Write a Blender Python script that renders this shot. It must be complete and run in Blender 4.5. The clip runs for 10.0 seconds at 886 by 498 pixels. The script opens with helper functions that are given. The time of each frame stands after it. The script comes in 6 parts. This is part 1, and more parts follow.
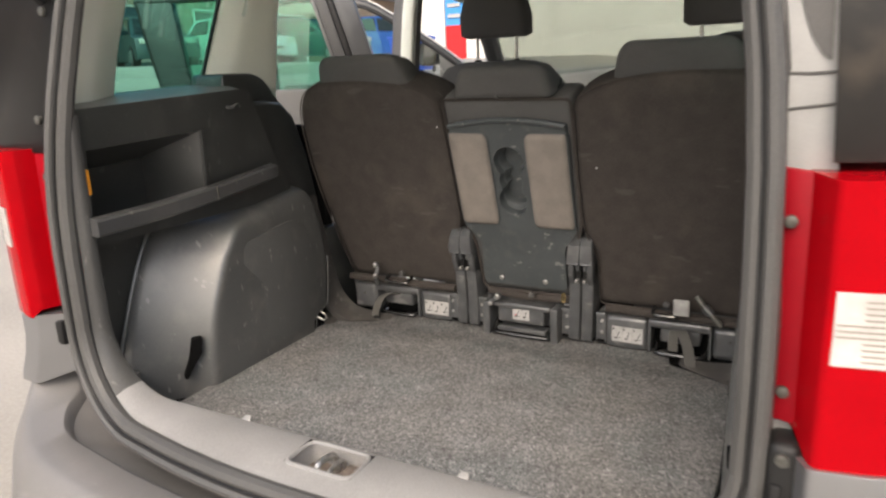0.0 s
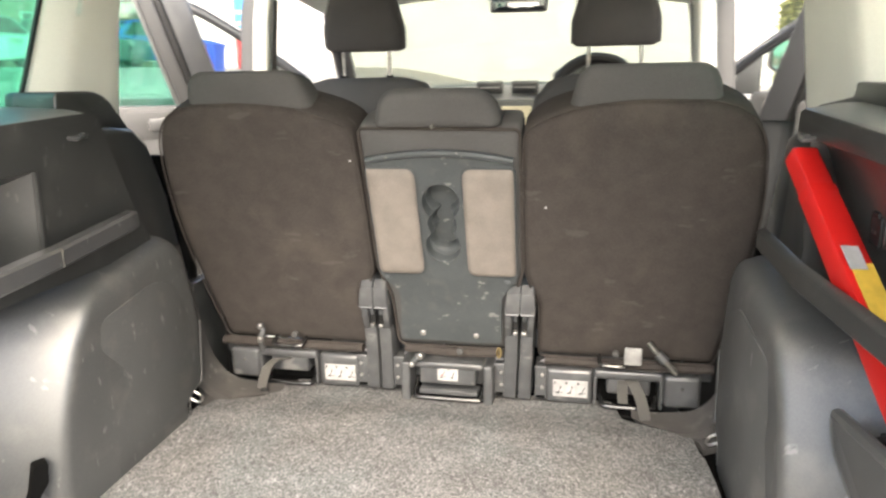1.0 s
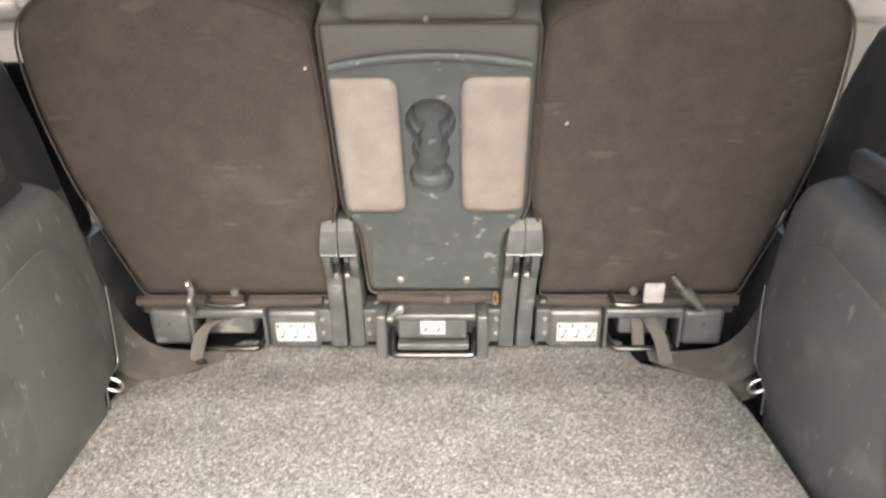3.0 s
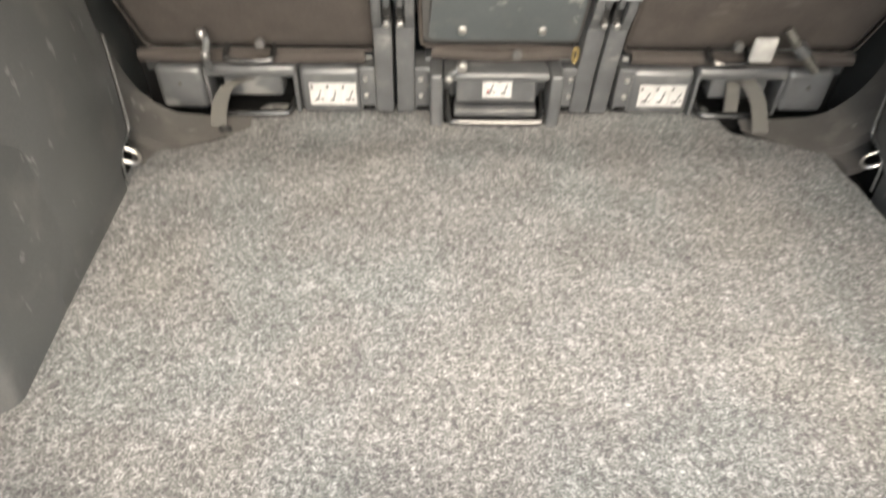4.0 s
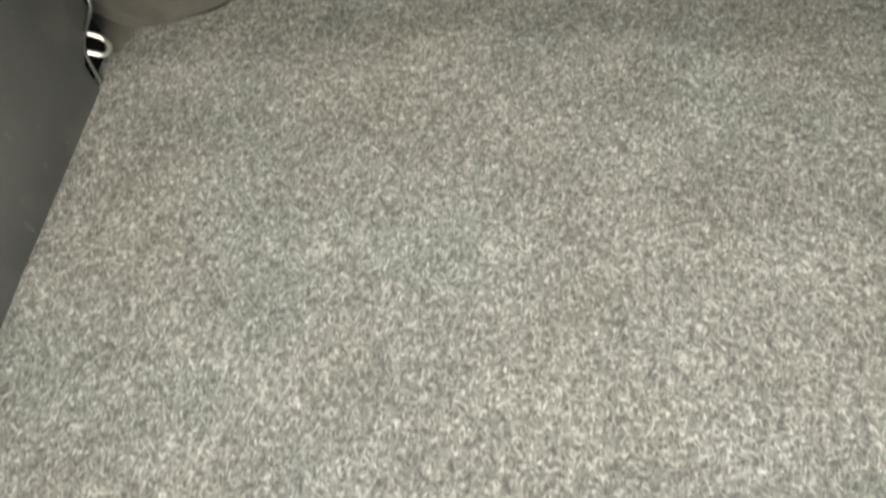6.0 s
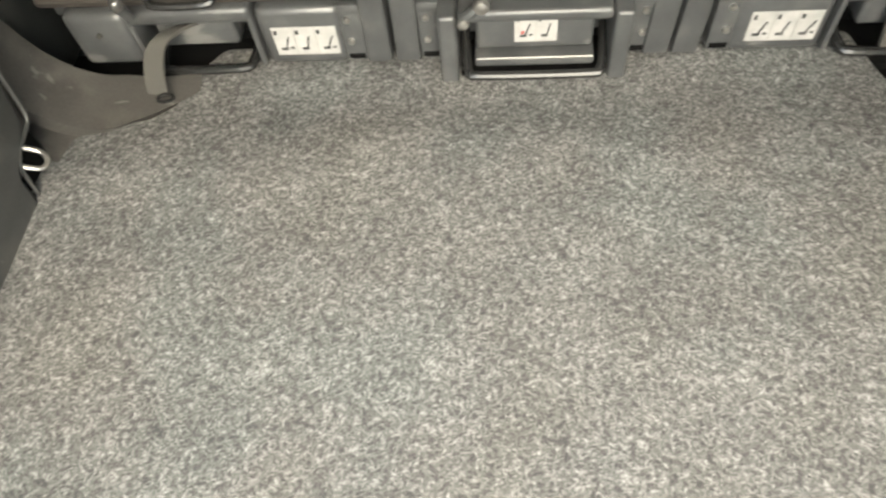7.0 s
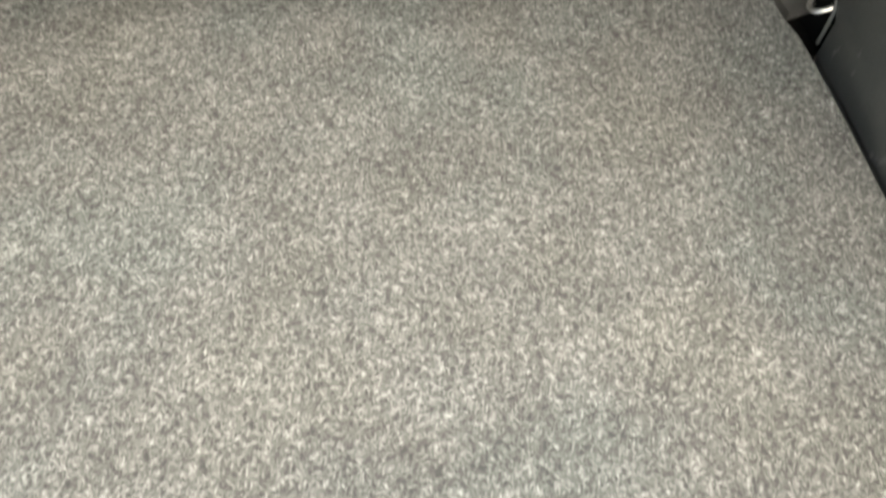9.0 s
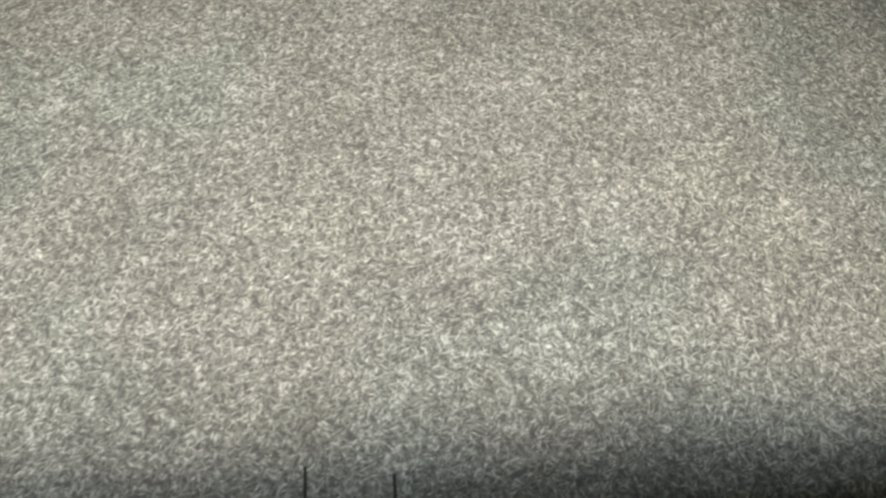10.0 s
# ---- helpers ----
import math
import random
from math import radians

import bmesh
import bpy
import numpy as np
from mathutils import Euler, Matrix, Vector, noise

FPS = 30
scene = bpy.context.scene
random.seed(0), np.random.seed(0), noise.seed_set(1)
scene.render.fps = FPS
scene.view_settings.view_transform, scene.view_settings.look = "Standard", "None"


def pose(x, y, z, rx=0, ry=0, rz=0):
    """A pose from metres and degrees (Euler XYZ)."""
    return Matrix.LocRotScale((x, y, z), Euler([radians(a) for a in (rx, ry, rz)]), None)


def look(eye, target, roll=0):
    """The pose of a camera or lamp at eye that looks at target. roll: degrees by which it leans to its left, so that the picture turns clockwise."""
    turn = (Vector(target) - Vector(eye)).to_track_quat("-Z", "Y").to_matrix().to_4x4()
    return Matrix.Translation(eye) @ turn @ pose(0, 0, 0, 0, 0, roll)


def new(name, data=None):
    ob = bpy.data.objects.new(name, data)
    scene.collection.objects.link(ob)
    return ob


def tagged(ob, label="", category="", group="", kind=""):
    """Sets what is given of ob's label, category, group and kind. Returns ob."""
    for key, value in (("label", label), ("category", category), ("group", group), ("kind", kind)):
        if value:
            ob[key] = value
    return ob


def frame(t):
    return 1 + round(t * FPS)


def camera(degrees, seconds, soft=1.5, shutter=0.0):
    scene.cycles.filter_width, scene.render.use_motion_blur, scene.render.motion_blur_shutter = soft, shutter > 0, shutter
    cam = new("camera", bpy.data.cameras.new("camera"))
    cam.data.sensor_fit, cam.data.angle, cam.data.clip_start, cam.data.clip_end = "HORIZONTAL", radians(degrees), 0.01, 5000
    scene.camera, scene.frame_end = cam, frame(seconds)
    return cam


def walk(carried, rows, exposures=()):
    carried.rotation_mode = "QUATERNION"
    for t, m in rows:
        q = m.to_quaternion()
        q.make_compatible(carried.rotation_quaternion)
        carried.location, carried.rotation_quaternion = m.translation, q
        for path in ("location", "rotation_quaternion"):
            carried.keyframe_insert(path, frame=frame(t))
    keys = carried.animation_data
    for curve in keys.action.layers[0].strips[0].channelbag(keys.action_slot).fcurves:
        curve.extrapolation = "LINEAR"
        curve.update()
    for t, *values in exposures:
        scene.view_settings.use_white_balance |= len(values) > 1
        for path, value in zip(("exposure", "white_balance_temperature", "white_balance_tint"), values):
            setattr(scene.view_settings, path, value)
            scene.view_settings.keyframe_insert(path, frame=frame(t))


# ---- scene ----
cam = camera(65.0, 10.0, soft=2.3, shutter=0.4)
PATH = [
    (0, (0.614, -1.353, 1.269), (-0.324, 0.338, 0.759), -2.5),
    (0.2, (0.561, -1.269, 1.276), (-0.393, 0.403, 0.734), -2.9),
    (0.5, (0.432, -1.221, 1.298), (-0.392, 0.524, 0.773), -3.2),
    (0.8, (0.363, -1.174, 1.292), (-0.241, 0.663, 0.781), -1.8),
    (1, (0.276, -1.192, 1.295), (-0.124, 0.703, 0.796), -1.1),
    (1.2, (0.210, -1.204, 1.310), (-0.065, 0.708, 0.792), -2.0),
    (1.5, (0.128, -1.229, 1.314), (0.012, 0.693, 0.774), -2.2),
    (1.7, (0.117, -1.221, 1.309), (0.043, 0.702, 0.768), -0.9),
    (2, (0.113, -1.183, 1.308), (0.026, 0.726, 0.719), -1.6),
    (2.2, (0.112, -1.122, 1.302), (0.033, 0.784, 0.7), -1.9),
    (3.3, (0.004, -0.868, 1.294), (-0.034, 0.872, 0.309), -0.3),
    (3.5, (-0.041, -0.848, 1.27), (-0.038, 0.83, 0.18), -0.2),
    (3.8, (-0.083, -0.834, 1.195), (-0.032, 0.760, -0.012), 0.6),
    (4, (-0.09, -0.78, 1.212), (-0.061, 0.668, -0.167), 1.0),
    (4.5, (-0.081, -0.679, 1.156), (-0.167, 0.525, -0.438), -2.9),
    (5, (-0.069, -0.612, 1.111), (-0.248, 0.357, -0.63), -7.1),
    (5.5, (-0.06, -0.564, 1.104), (-0.297, 0.338, -0.665), -9.2),
    (6, (-0.059, -0.501, 1.129), (-0.3, 0.465, -0.606), -10.3),
    (6.2, (-0.061, -0.479, 1.141), (-0.304, 0.533, -0.566), -10.2),
    (7.3, (0.006, -0.439, 1.16), (-0.089, 0.641, -0.521), -5.7),
    (7.5, (0.038, -0.444, 1.157), (0.01, 0.653, -0.516), -3.6),
    (8, (0.072, -0.445, 1.158), (0.184, 0.625, -0.529), 2.0),
    (8.5, (0.077, -0.472, 1.149), (0.221, 0.574, -0.55), 3.4),
    (9, (0.076, -0.519, 1.124), (0.21, 0.432, -0.63), 3.4),
    (9.5, (0.076, -0.56, 1.098), (0.194, 0.246, -0.729), 3.0),
    (10, (0.041, -0.585, 1.108), (0.161, 0.205, -0.725), 4.0),
]
EXPOSURES = [(0.0, 0.85, 6500, 10), (0.5, 1.63, 6500, 9), (1.0, 2.05, 6500, 8), (2.0, 2.10, 6500, 9), (3.5, 2.34, 6500, 9), (4.0, 1.92, 6500, 6),
             (4.5, 1.72, 6500, 4), (5.0, 1.42, 6500, 0), (6.0, 1.48, 6500, -2), (7.5, 1.74, 6500, 1), (8.5, 1.68, 6500, 0), (9.5, 1.51, 6500, -2), (10.0, 1.49, 6500, -3)]
walk(cam, [(t, look(eye, target, roll)) for t, eye, target, roll in PATH], EXPOSURES)


# ---- world, sun, exposure ----
world = bpy.data.worlds.new("overcast")
scene.world = world
world.use_nodes = True
wn = world.node_tree.nodes
sky = wn.new("ShaderNodeTexSky")
sky.sky_type = "NISHITA"
sky.sun_disc = False
sky.sun_elevation, sky.sun_rotation = radians(46), radians(170)
sky.air_density, sky.dust_density, sky.ozone_density = 1.0, 6.0, 0.5
world.node_tree.links.new(sky.outputs[0], wn["Background"].inputs[0])
wn["Background"].inputs[1].default_value = 0.15

sun_data = bpy.data.lights.new("sun", "SUN")
sun_data.energy, sun_data.angle, sun_data.color = 0.72, radians(85), (1.0, 0.985, 0.965)
sun = new("sun", sun_data)
sun.matrix_world = look((1.6, -8, 8.2), (0, 0, 0.6))


# ---- materials ----
def material(name, color, rough=0.5, metal=0.0, grain=0.0, grain_scale=400.0, stain=0.0, stain_scale=6.0,
             bump=0.0, bump_scale=600.0, coat=0.0, scratch=0.0, spec=0.5, bump_dist=0.002, dust=0.0, dust_scale=9.0, dust_color=(0.30, 0.28, 0.25), scratch_scale=(12, 75, 26)):
    """A surface with fine grain, larger stains, relief and pale scuffs, all at real size."""
    m = bpy.data.materials.new(name)
    m.use_nodes = True
    nt = m.node_tree
    b = nt.nodes["Principled BSDF"]
    b.inputs["Roughness"].default_value, b.inputs["Metallic"].default_value = rough, metal
    b.inputs["Coat Weight"].default_value = coat
    b.inputs["Specular IOR Level"].default_value = min(spec, 1.0)
    b.inputs["IOR"].default_value = 1.5 if spec <= 1 else 2.0
    co = nt.nodes.new("ShaderNodeTexCoord").outputs["Object"]

    def noise_tex(scale, detail=3.0):
        n = nt.nodes.new("ShaderNodeTexNoise")
        n.inputs["Scale"].default_value, n.inputs["Detail"].default_value = scale, detail
        nt.links.new(co, n.inputs["Vector"])
        return n.outputs["Fac"]

    def mix(fac, a, c):
        x = nt.nodes.new("ShaderNodeMix")
        x.data_type = "RGBA"
        nt.links.new(fac, x.inputs[0])
        for k, v in ((6, a), (7, c)):
            if isinstance(v, tuple):
                x.inputs[k].default_value = (*v, 1)
            else:
                nt.links.new(v, x.inputs[k])
        return x.outputs[2]

    def ramp(fac, lo, hi):
        r = nt.nodes.new("ShaderNodeMapRange")
        r.inputs["From Min"].default_value, r.inputs["From Max"].default_value = lo, hi
        nt.links.new(fac, r.inputs["Value"])
        return r.outputs["Result"]

    col = color
    if grain:
        col = mix(ramp(noise_tex(grain_scale), 0.36, 0.64), tuple(c * (1 - grain) for c in color), tuple(min(1, c * (1 + grain)) for c in color))
    if stain:
        dark = tuple(c * (1 - stain) for c in color)
        pale = tuple(min(1, c * (1 + stain)) for c in color)
        big = mix(ramp(noise_tex(stain_scale, 5.0), 0.35, 0.65), dark, pale)
        if isinstance(col, tuple):
            col = big
        else:
            h = nt.nodes.new("ShaderNodeMix")
            h.data_type = "RGBA"
            h.inputs[0].default_value = 0.5
            nt.links.new(col, h.inputs[6])
            nt.links.new(big, h.inputs[7])
            col = h.outputs[2]
    if scratch:
        st = nt.nodes.new("ShaderNodeMapping")
        st.inputs["Scale"].default_value = scratch_scale
        st.inputs["Rotation"].default_value = (0.5, 0.4, 0.3)
        nt.links.new(co, st.inputs["Vector"])
        n = nt.nodes.new("ShaderNodeTexNoise")
        n.inputs["Scale"].default_value, n.inputs["Detail"].default_value = 1.0, 4.0
        nt.links.new(st.outputs[0], n.inputs["Vector"])
        mul = nt.nodes.new("ShaderNodeMath")
        mul.operation = "MULTIPLY"
        nt.links.new(ramp(n.outputs["Fac"], 0.655, 0.70), mul.inputs[0])
        mul.inputs[1].default_value = scratch
        col = mix(mul.outputs[0], col, (0.38, 0.37, 0.35))
    if dust:
        mul = nt.nodes.new("ShaderNodeMath")
        mul.operation = "MULTIPLY"
        nt.links.new(ramp(noise_tex(dust_scale, 9.0), 0.54, 0.76), mul.inputs[0])
        mul.inputs[1].default_value = dust
        col = mix(mul.outputs[0], col, dust_color)
    if isinstance(col, tuple):
        b.inputs["Base Color"].default_value = (*col, 1)
    else:
        nt.links.new(col, b.inputs["Base Color"])
    if bump:
        bp = nt.nodes.new("ShaderNodeBump")
        bp.inputs["Strength"].default_value, bp.inputs["Distance"].default_value = bump, bump_dist
        nt.links.new(noise_tex(bump_scale, 2.0), bp.inputs["Height"])
        nt.links.new(bp.outputs[0], b.inputs["Normal"])
    return m


def glass_mat(name, tint, gloss=0.08):
    m = bpy.data.materials.new(name)
    m.use_nodes = True
    nt = m.node_tree
    nt.nodes.remove(nt.nodes["Principled BSDF"])
    tr = nt.nodes.new("ShaderNodeBsdfTransparent")
    tr.inputs[0].default_value = (*tint, 1)
    gl = nt.nodes.new("ShaderNodeBsdfGlossy")
    gl.inputs["Roughness"].default_value = 0.02
    mx = nt.nodes.new("ShaderNodeMixShader")
    mx.inputs[0].default_value = gloss
    nt.links.new(tr.outputs[0], mx.inputs[1])
    nt.links.new(gl.outputs[0], mx.inputs[2])
    nt.links.new(mx.outputs[0], nt.nodes["Material Output"].inputs[0])
    return m


def carpet_mat():
    """Grey needle-felt: pale and dark fibres about four millimetres long, with faint worn patches."""
    m = bpy.data.materials.new("grey_felt")
    m.use_nodes = True
    nt = m.node_tree
    b = nt.nodes["Principled BSDF"]
    b.inputs["Roughness"].default_value = 1.0
    b.inputs["Specular IOR Level"].default_value = 0.1
    co = nt.nodes.new("ShaderNodeTexCoord").outputs["Object"]
    warp = nt.nodes.new("ShaderNodeTexNoise")
    warp.inputs["Scale"].default_value = 60
    nt.links.new(co, warp.inputs["Vector"])
    fields = []
    for rot, sc in ((0.2, (430, 165, 360)), (1.25, (430, 165, 360)), (2.3, (430, 165, 360))):
        add = nt.nodes.new("ShaderNodeVectorMath")
        add.operation = "MULTIPLY_ADD"
        nt.links.new(warp.outputs["Color"], add.inputs[0])
        add.inputs[1].default_value = (0.009, 0.009, 0.009)
        nt.links.new(co, add.inputs[2])
        turned = nt.nodes.new("ShaderNodeMapping")
        turned.inputs["Rotation"].default_value = (0, 0, rot)
        nt.links.new(add.outputs[0], turned.inputs["Vector"])
        mp = nt.nodes.new("ShaderNodeMapping")
        mp.inputs["Scale"].default_value = sc
        nt.links.new(turned.outputs[0], mp.inputs["Vector"])
        n = nt.nodes.new("ShaderNodeTexNoise")
        n.inputs["Scale"].default_value, n.inputs["Detail"].default_value = 1.0, 2.0
        nt.links.new(mp.outputs[0], n.inputs["Vector"])
        fields.append(n.outputs["Fac"])

    def math2(op, a, c):
        x = nt.nodes.new("ShaderNodeMath")
        x.operation = op
        for k, v in ((0, a), (1, c)):
            if isinstance(v, float):
                x.inputs[k].default_value = v
            else:
                nt.links.new(v, x.inputs[k])
        return x.outputs[0]

    fib = math2("MAXIMUM", math2("MAXIMUM", fields[0], fields[1]), fields[2])
    tufts = nt.nodes.new("ShaderNodeTexNoise")
    tufts.inputs["Scale"].default_value, tufts.inputs["Detail"].default_value = 110, 3
    nt.links.new(co, tufts.inputs["Vector"])
    patch = nt.nodes.new("ShaderNodeTexNoise")
    patch.inputs["Scale"].default_value, patch.inputs["Detail"].default_value = 16, 5
    nt.links.new(co, patch.inputs["Vector"])
    total = math2("ADD", math2("ADD", math2("MULTIPLY", fib, 0.90), math2("MULTIPLY", tufts.outputs["Fac"], 0.20)), math2("MULTIPLY", patch.outputs["Fac"], 0.13))
    cr = nt.nodes.new("ShaderNodeValToRGB")
    e = cr.color_ramp.elements
    e[0].position, e[0].color = 0.575, (0.086, 0.087, 0.086, 1)
    e[1].position, e[1].color = 0.892, (0.48, 0.482, 0.472, 1)
    mid = e.new(0.712)
    mid.color = (0.193, 0.194, 0.187, 1)
    nt.links.new(total, cr.inputs[0])
    hue = nt.nodes.new("ShaderNodeTexNoise")
    hue.inputs["Scale"].default_value, hue.inputs["Detail"].default_value = 7, 4
    nt.links.new(co, hue.inputs["Vector"])
    tint = nt.nodes.new("ShaderNodeValToRGB")
    te = tint.color_ramp.elements
    te[0].position, te[0].color = 0.36, (0.952, 0.978, 1.0, 1)
    te[1].position, te[1].color = 0.64, (0.998, 0.982, 0.982, 1)
    te.new(0.5).color = (0.992, 0.980, 1.0, 1)
    nt.links.new(hue.outputs["Fac"], tint.inputs[0])
    mult = nt.nodes.new("ShaderNodeMix")
    mult.data_type, mult.blend_type = "RGBA", "MULTIPLY"
    mult.inputs[0].default_value = 1.0
    nt.links.new(cr.outputs[0], mult.inputs[6])
    nt.links.new(tint.outputs[0], mult.inputs[7])
    nt.links.new(mult.outputs[2], b.inputs["Base Color"])
    bp = nt.nodes.new("ShaderNodeBump")
    bp.inputs["Strength"].default_value, bp.inputs["Distance"].default_value = 0.3, 0.002
    nt.links.new(fib, bp.inputs["Height"])
    nt.links.new(bp.outputs[0], b.inputs["Normal"])
    return m


FELT = carpet_mat()
PLASTIC = material("charcoal_grained_plastic", (0.085, 0.087, 0.085), 0.38, grain=0.2, stain=0.2, stain_scale=9, bump=0.05, bump_scale=900, scratch=0.4, spec=1.0, dust=0.28, dust_scale=14)
MOULD = material("dusty_charcoal_moulding", (0.070, 0.066, 0.062), 0.48, grain=0.2, stain=0.25, stain_scale=16, bump=0.05, bump_scale=900, scratch=0.3, spec=0.6, dust=0.2, dust_scale=24, scratch_scale=(26, 60, 40))
BLACKTRIM = material("black_trim_plastic", (0.034, 0.036, 0.035), 0.32, grain=0.2, stain=0.3, stain_scale=9, bump=0.05, bump_scale=900, scratch=0.12, spec=1.0, dust=0.10, dust_scale=13)
PLASTIC_SOFT = material("charcoal_plastic", (0.060, 0.061, 0.062), 0.28, grain=0.2, stain=0.2, bump=0.05, bump_scale=900, scratch=0.3, spec=1.0, dust=0.12)
SILL = material("grey_sill_plastic", (0.29, 0.284, 0.277), 0.40, grain=0.15, stain=0.2, bump=0.08, bump_scale=800, scratch=0.35, dust=0.25, dust_scale=22)
# the same sill plastic, darkened for the shade on the upright sides
SILLSHADE = material("shaded_sill_plastic", (0.075, 0.074, 0.072), 0.45, grain=0.15, stain=0.2, bump=0.08, bump_scale=800, scratch=0.2, dust=0.1)
BUMPER = material("dark_grey_bumper_plastic", (0.175, 0.168, 0.163), 0.45, grain=0.1, stain=0.15, bump=0.15, bump_scale=900, scratch=0.1)
VELOUR = material("brown_black_velour", (0.062, 0.0545, 0.0495), 0.95, grain=0.25, grain_scale=500, stain=0.16, stain_scale=30, bump=0.3, bump_scale=700, scratch=0.055, spec=0.15, dust=0.30, dust_scale=7, dust_color=(0.155, 0.132, 0.108))
PADCLOTH = material("taupe_seat_cloth", (0.245, 0.217, 0.192), 0.95, grain=0.15, grain_scale=600, stain=0.16, stain_scale=25, bump=0.4, bump_scale=800, spec=0.15)
SEATCLOTH = material("charcoal_seat_cloth", (0.100, 0.098, 0.096), 0.9, grain=0.2, grain_scale=700, stain=0.15, bump=0.35, bump_scale=900, spec=0.2)
# grey lifted above the black trim to carry the side window's light
DECK = material("dusty_window_lit_deck_plastic", (0.125, 0.130, 0.126), 0.34, grain=0.15, stain=0.2, stain_scale=9, bump=0.05, bump_scale=900, scratch=0.15, spec=0.9, dust=0.25, dust_scale=12)
TRAY = material("slate_grey_plastic", (0.070, 0.078, 0.081), 0.48, grain=0.12, stain=0.2, stain_scale=14, bump=0.06, bump_scale=900, scratch=0.45, dust=0.10, dust_scale=38, scratch_scale=(38, 60, 52))
STEEL_BLACK = material("black_coated_steel", (0.088, 0.091, 0.094), 0.34, metal=0.15, grain=0.1, stain=0.3, stain_scale=30, bump=0.04, scratch=0.35, spec=1.0, dust=0.15, dust_scale=30)
CHROME = material("bright_zinc_steel", (0.50, 0.49, 0.47), 0.30, metal=0.9, stain=0.35, stain_scale=90)
CREAM = material("cream_pillar_plastic", (0.84, 0.86, 0.775), 0.55, grain=0.04, stain=0.05, bump=0.08, bump_scale=900)
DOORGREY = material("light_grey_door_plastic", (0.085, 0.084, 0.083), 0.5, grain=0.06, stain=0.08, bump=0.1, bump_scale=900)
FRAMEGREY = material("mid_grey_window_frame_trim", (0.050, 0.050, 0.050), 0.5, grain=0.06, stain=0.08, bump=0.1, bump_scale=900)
HANDLEGREY = material("satin_grey_handle", (0.11, 0.11, 0.11), 0.3, metal=0.3, stain=0.1, stain_scale=30)
BANDGREY = material("mid_grey_frame_paint", (0.10, 0.098, 0.098), 0.45, stain=0.1)
# the body silver darkened for the open doors, which stand in shade
SHADESILVER = material("shaded_silver_car_paint", (0.042, 0.044, 0.047), 0.45, metal=0.1, stain=0.06, coat=0.4)
RUBBER = material("grey_rubber_seal", (0.078, 0.076, 0.073), 0.5, grain=0.15, stain=0.2, bump=0.2, bump_scale=500)
BLACKRUB = material("black_rubber", (0.015, 0.015, 0.015), 0.5, stain=0.2, spec=0.3)
SILVER = material("silver_car_paint", (0.27, 0.27, 0.275), 0.34, metal=0.7, grain=0.05, grain_scale=1500, stain=0.08, coat=0.6)
GUTTER = material("satin_silver_gutter_paint", (0.29, 0.29, 0.285), 0.45, metal=0.25, grain=0.05, stain=0.15, stain_scale=18, spec=0.4)
GLOSSBLACK = material("gloss_black_panel", (0.009, 0.009, 0.009), 0.30, stain=0.3, spec=0.2, dust=0.04, dust_scale=18)
SKYPALEBLACK = material("dusty_sky_paled_panel", (0.016, 0.015, 0.014), 0.34, stain=0.3, spec=0.3, dust=0.25, dust_scale=11, dust_color=(0.20, 0.16, 0.12))
REDLENS = material("red_lamp_lens", (0.36, 0.002, 0.006), 0.16, stain=0.06, stain_scale=12, spec=0.05)
REDDEEP = material("red_lamp_side", (0.27, 0.005, 0.012), 0.4, stain=0.15, spec=0.15)
CLEARLENS = material("clear_ribbed_lens", (0.54, 0.525, 0.49), 0.15, stain=0.12, stain_scale=40, coat=0.5)
LENSLINE = material("lens_rib", (0.24, 0.215, 0.19), 0.3, stain=0.2)
LABEL = material("white_paper_label", (0.43, 0.425, 0.415), 0.6, stain=0.12, stain_scale=50)
REDINK = material("red_print", (0.40, 0.03, 0.03), 0.6, stain=0.2)
INK = material("grey_black_print", (0.06, 0.06, 0.06), 0.6, stain=0.2)
REDCASE = material("red_plastic_case", (0.56, 0.014, 0.012), 0.32, stain=0.06, stain_scale=12, bump=0.05)
BRASS = material("dull_brass", (0.42, 0.32, 0.14), 0.35, metal=0.8, stain=0.3, stain_scale=120)
YELLOWSTK = material("yellow_sticker", (0.72, 0.48, 0.07), 0.4, stain=0.15, stain_scale=40)
WEBBING = material("grey_webbing", (0.08, 0.077, 0.07), 0.8, grain=0.2, grain_scale=1200, stain=0.15, bump=0.3, bump_scale=1500)
BUCKLE = material("pale_grey_buckle", (0.34, 0.335, 0.32), 0.5, stain=0.15, stain_scale=60)
DASH = material("grey_dash_plastic", (0.27, 0.272, 0.268), 0.6, stain=0.1, bump=0.2, bump_scale=700)
BEIGE = material("beige_card", (0.62, 0.55, 0.38), 0.7, stain=0.1)
# near black for the underfloor and for shade inside gaps and recesses
VOID = material("underfloor_and_gap_shade", (0.008, 0.008, 0.008), 1.0, stain=0.2, spec=0.05)
RUST = material("grimy_latch_well", (0.21, 0.170, 0.140), 0.5, metal=0.3, stain=0.5, stain_scale=60)
GLOSSWIRE = material("glossy_black_wire", (0.02, 0.02, 0.02), 0.2, stain=0.2, spec=0.8)
DULLSCREW = material("dull_zinc_screw", (0.11, 0.108, 0.096), 0.5, metal=0.5, stain=0.3, stain_scale=120)
AMBER = material("amber_lamp", (0.8, 0.32, 0.03), 0.3, stain=0.1)
# tint darkened to hold down the brightness of the view ahead
WINDSCREEN = glass_mat("dimmed_windscreen_glass", (0.57, 0.605, 0.57))
TINT = glass_mat("green_privacy_glass", (0.56, 0.86, 0.77))
CLEAR = glass_mat("clear_glass", (0.92, 0.95, 0.94))
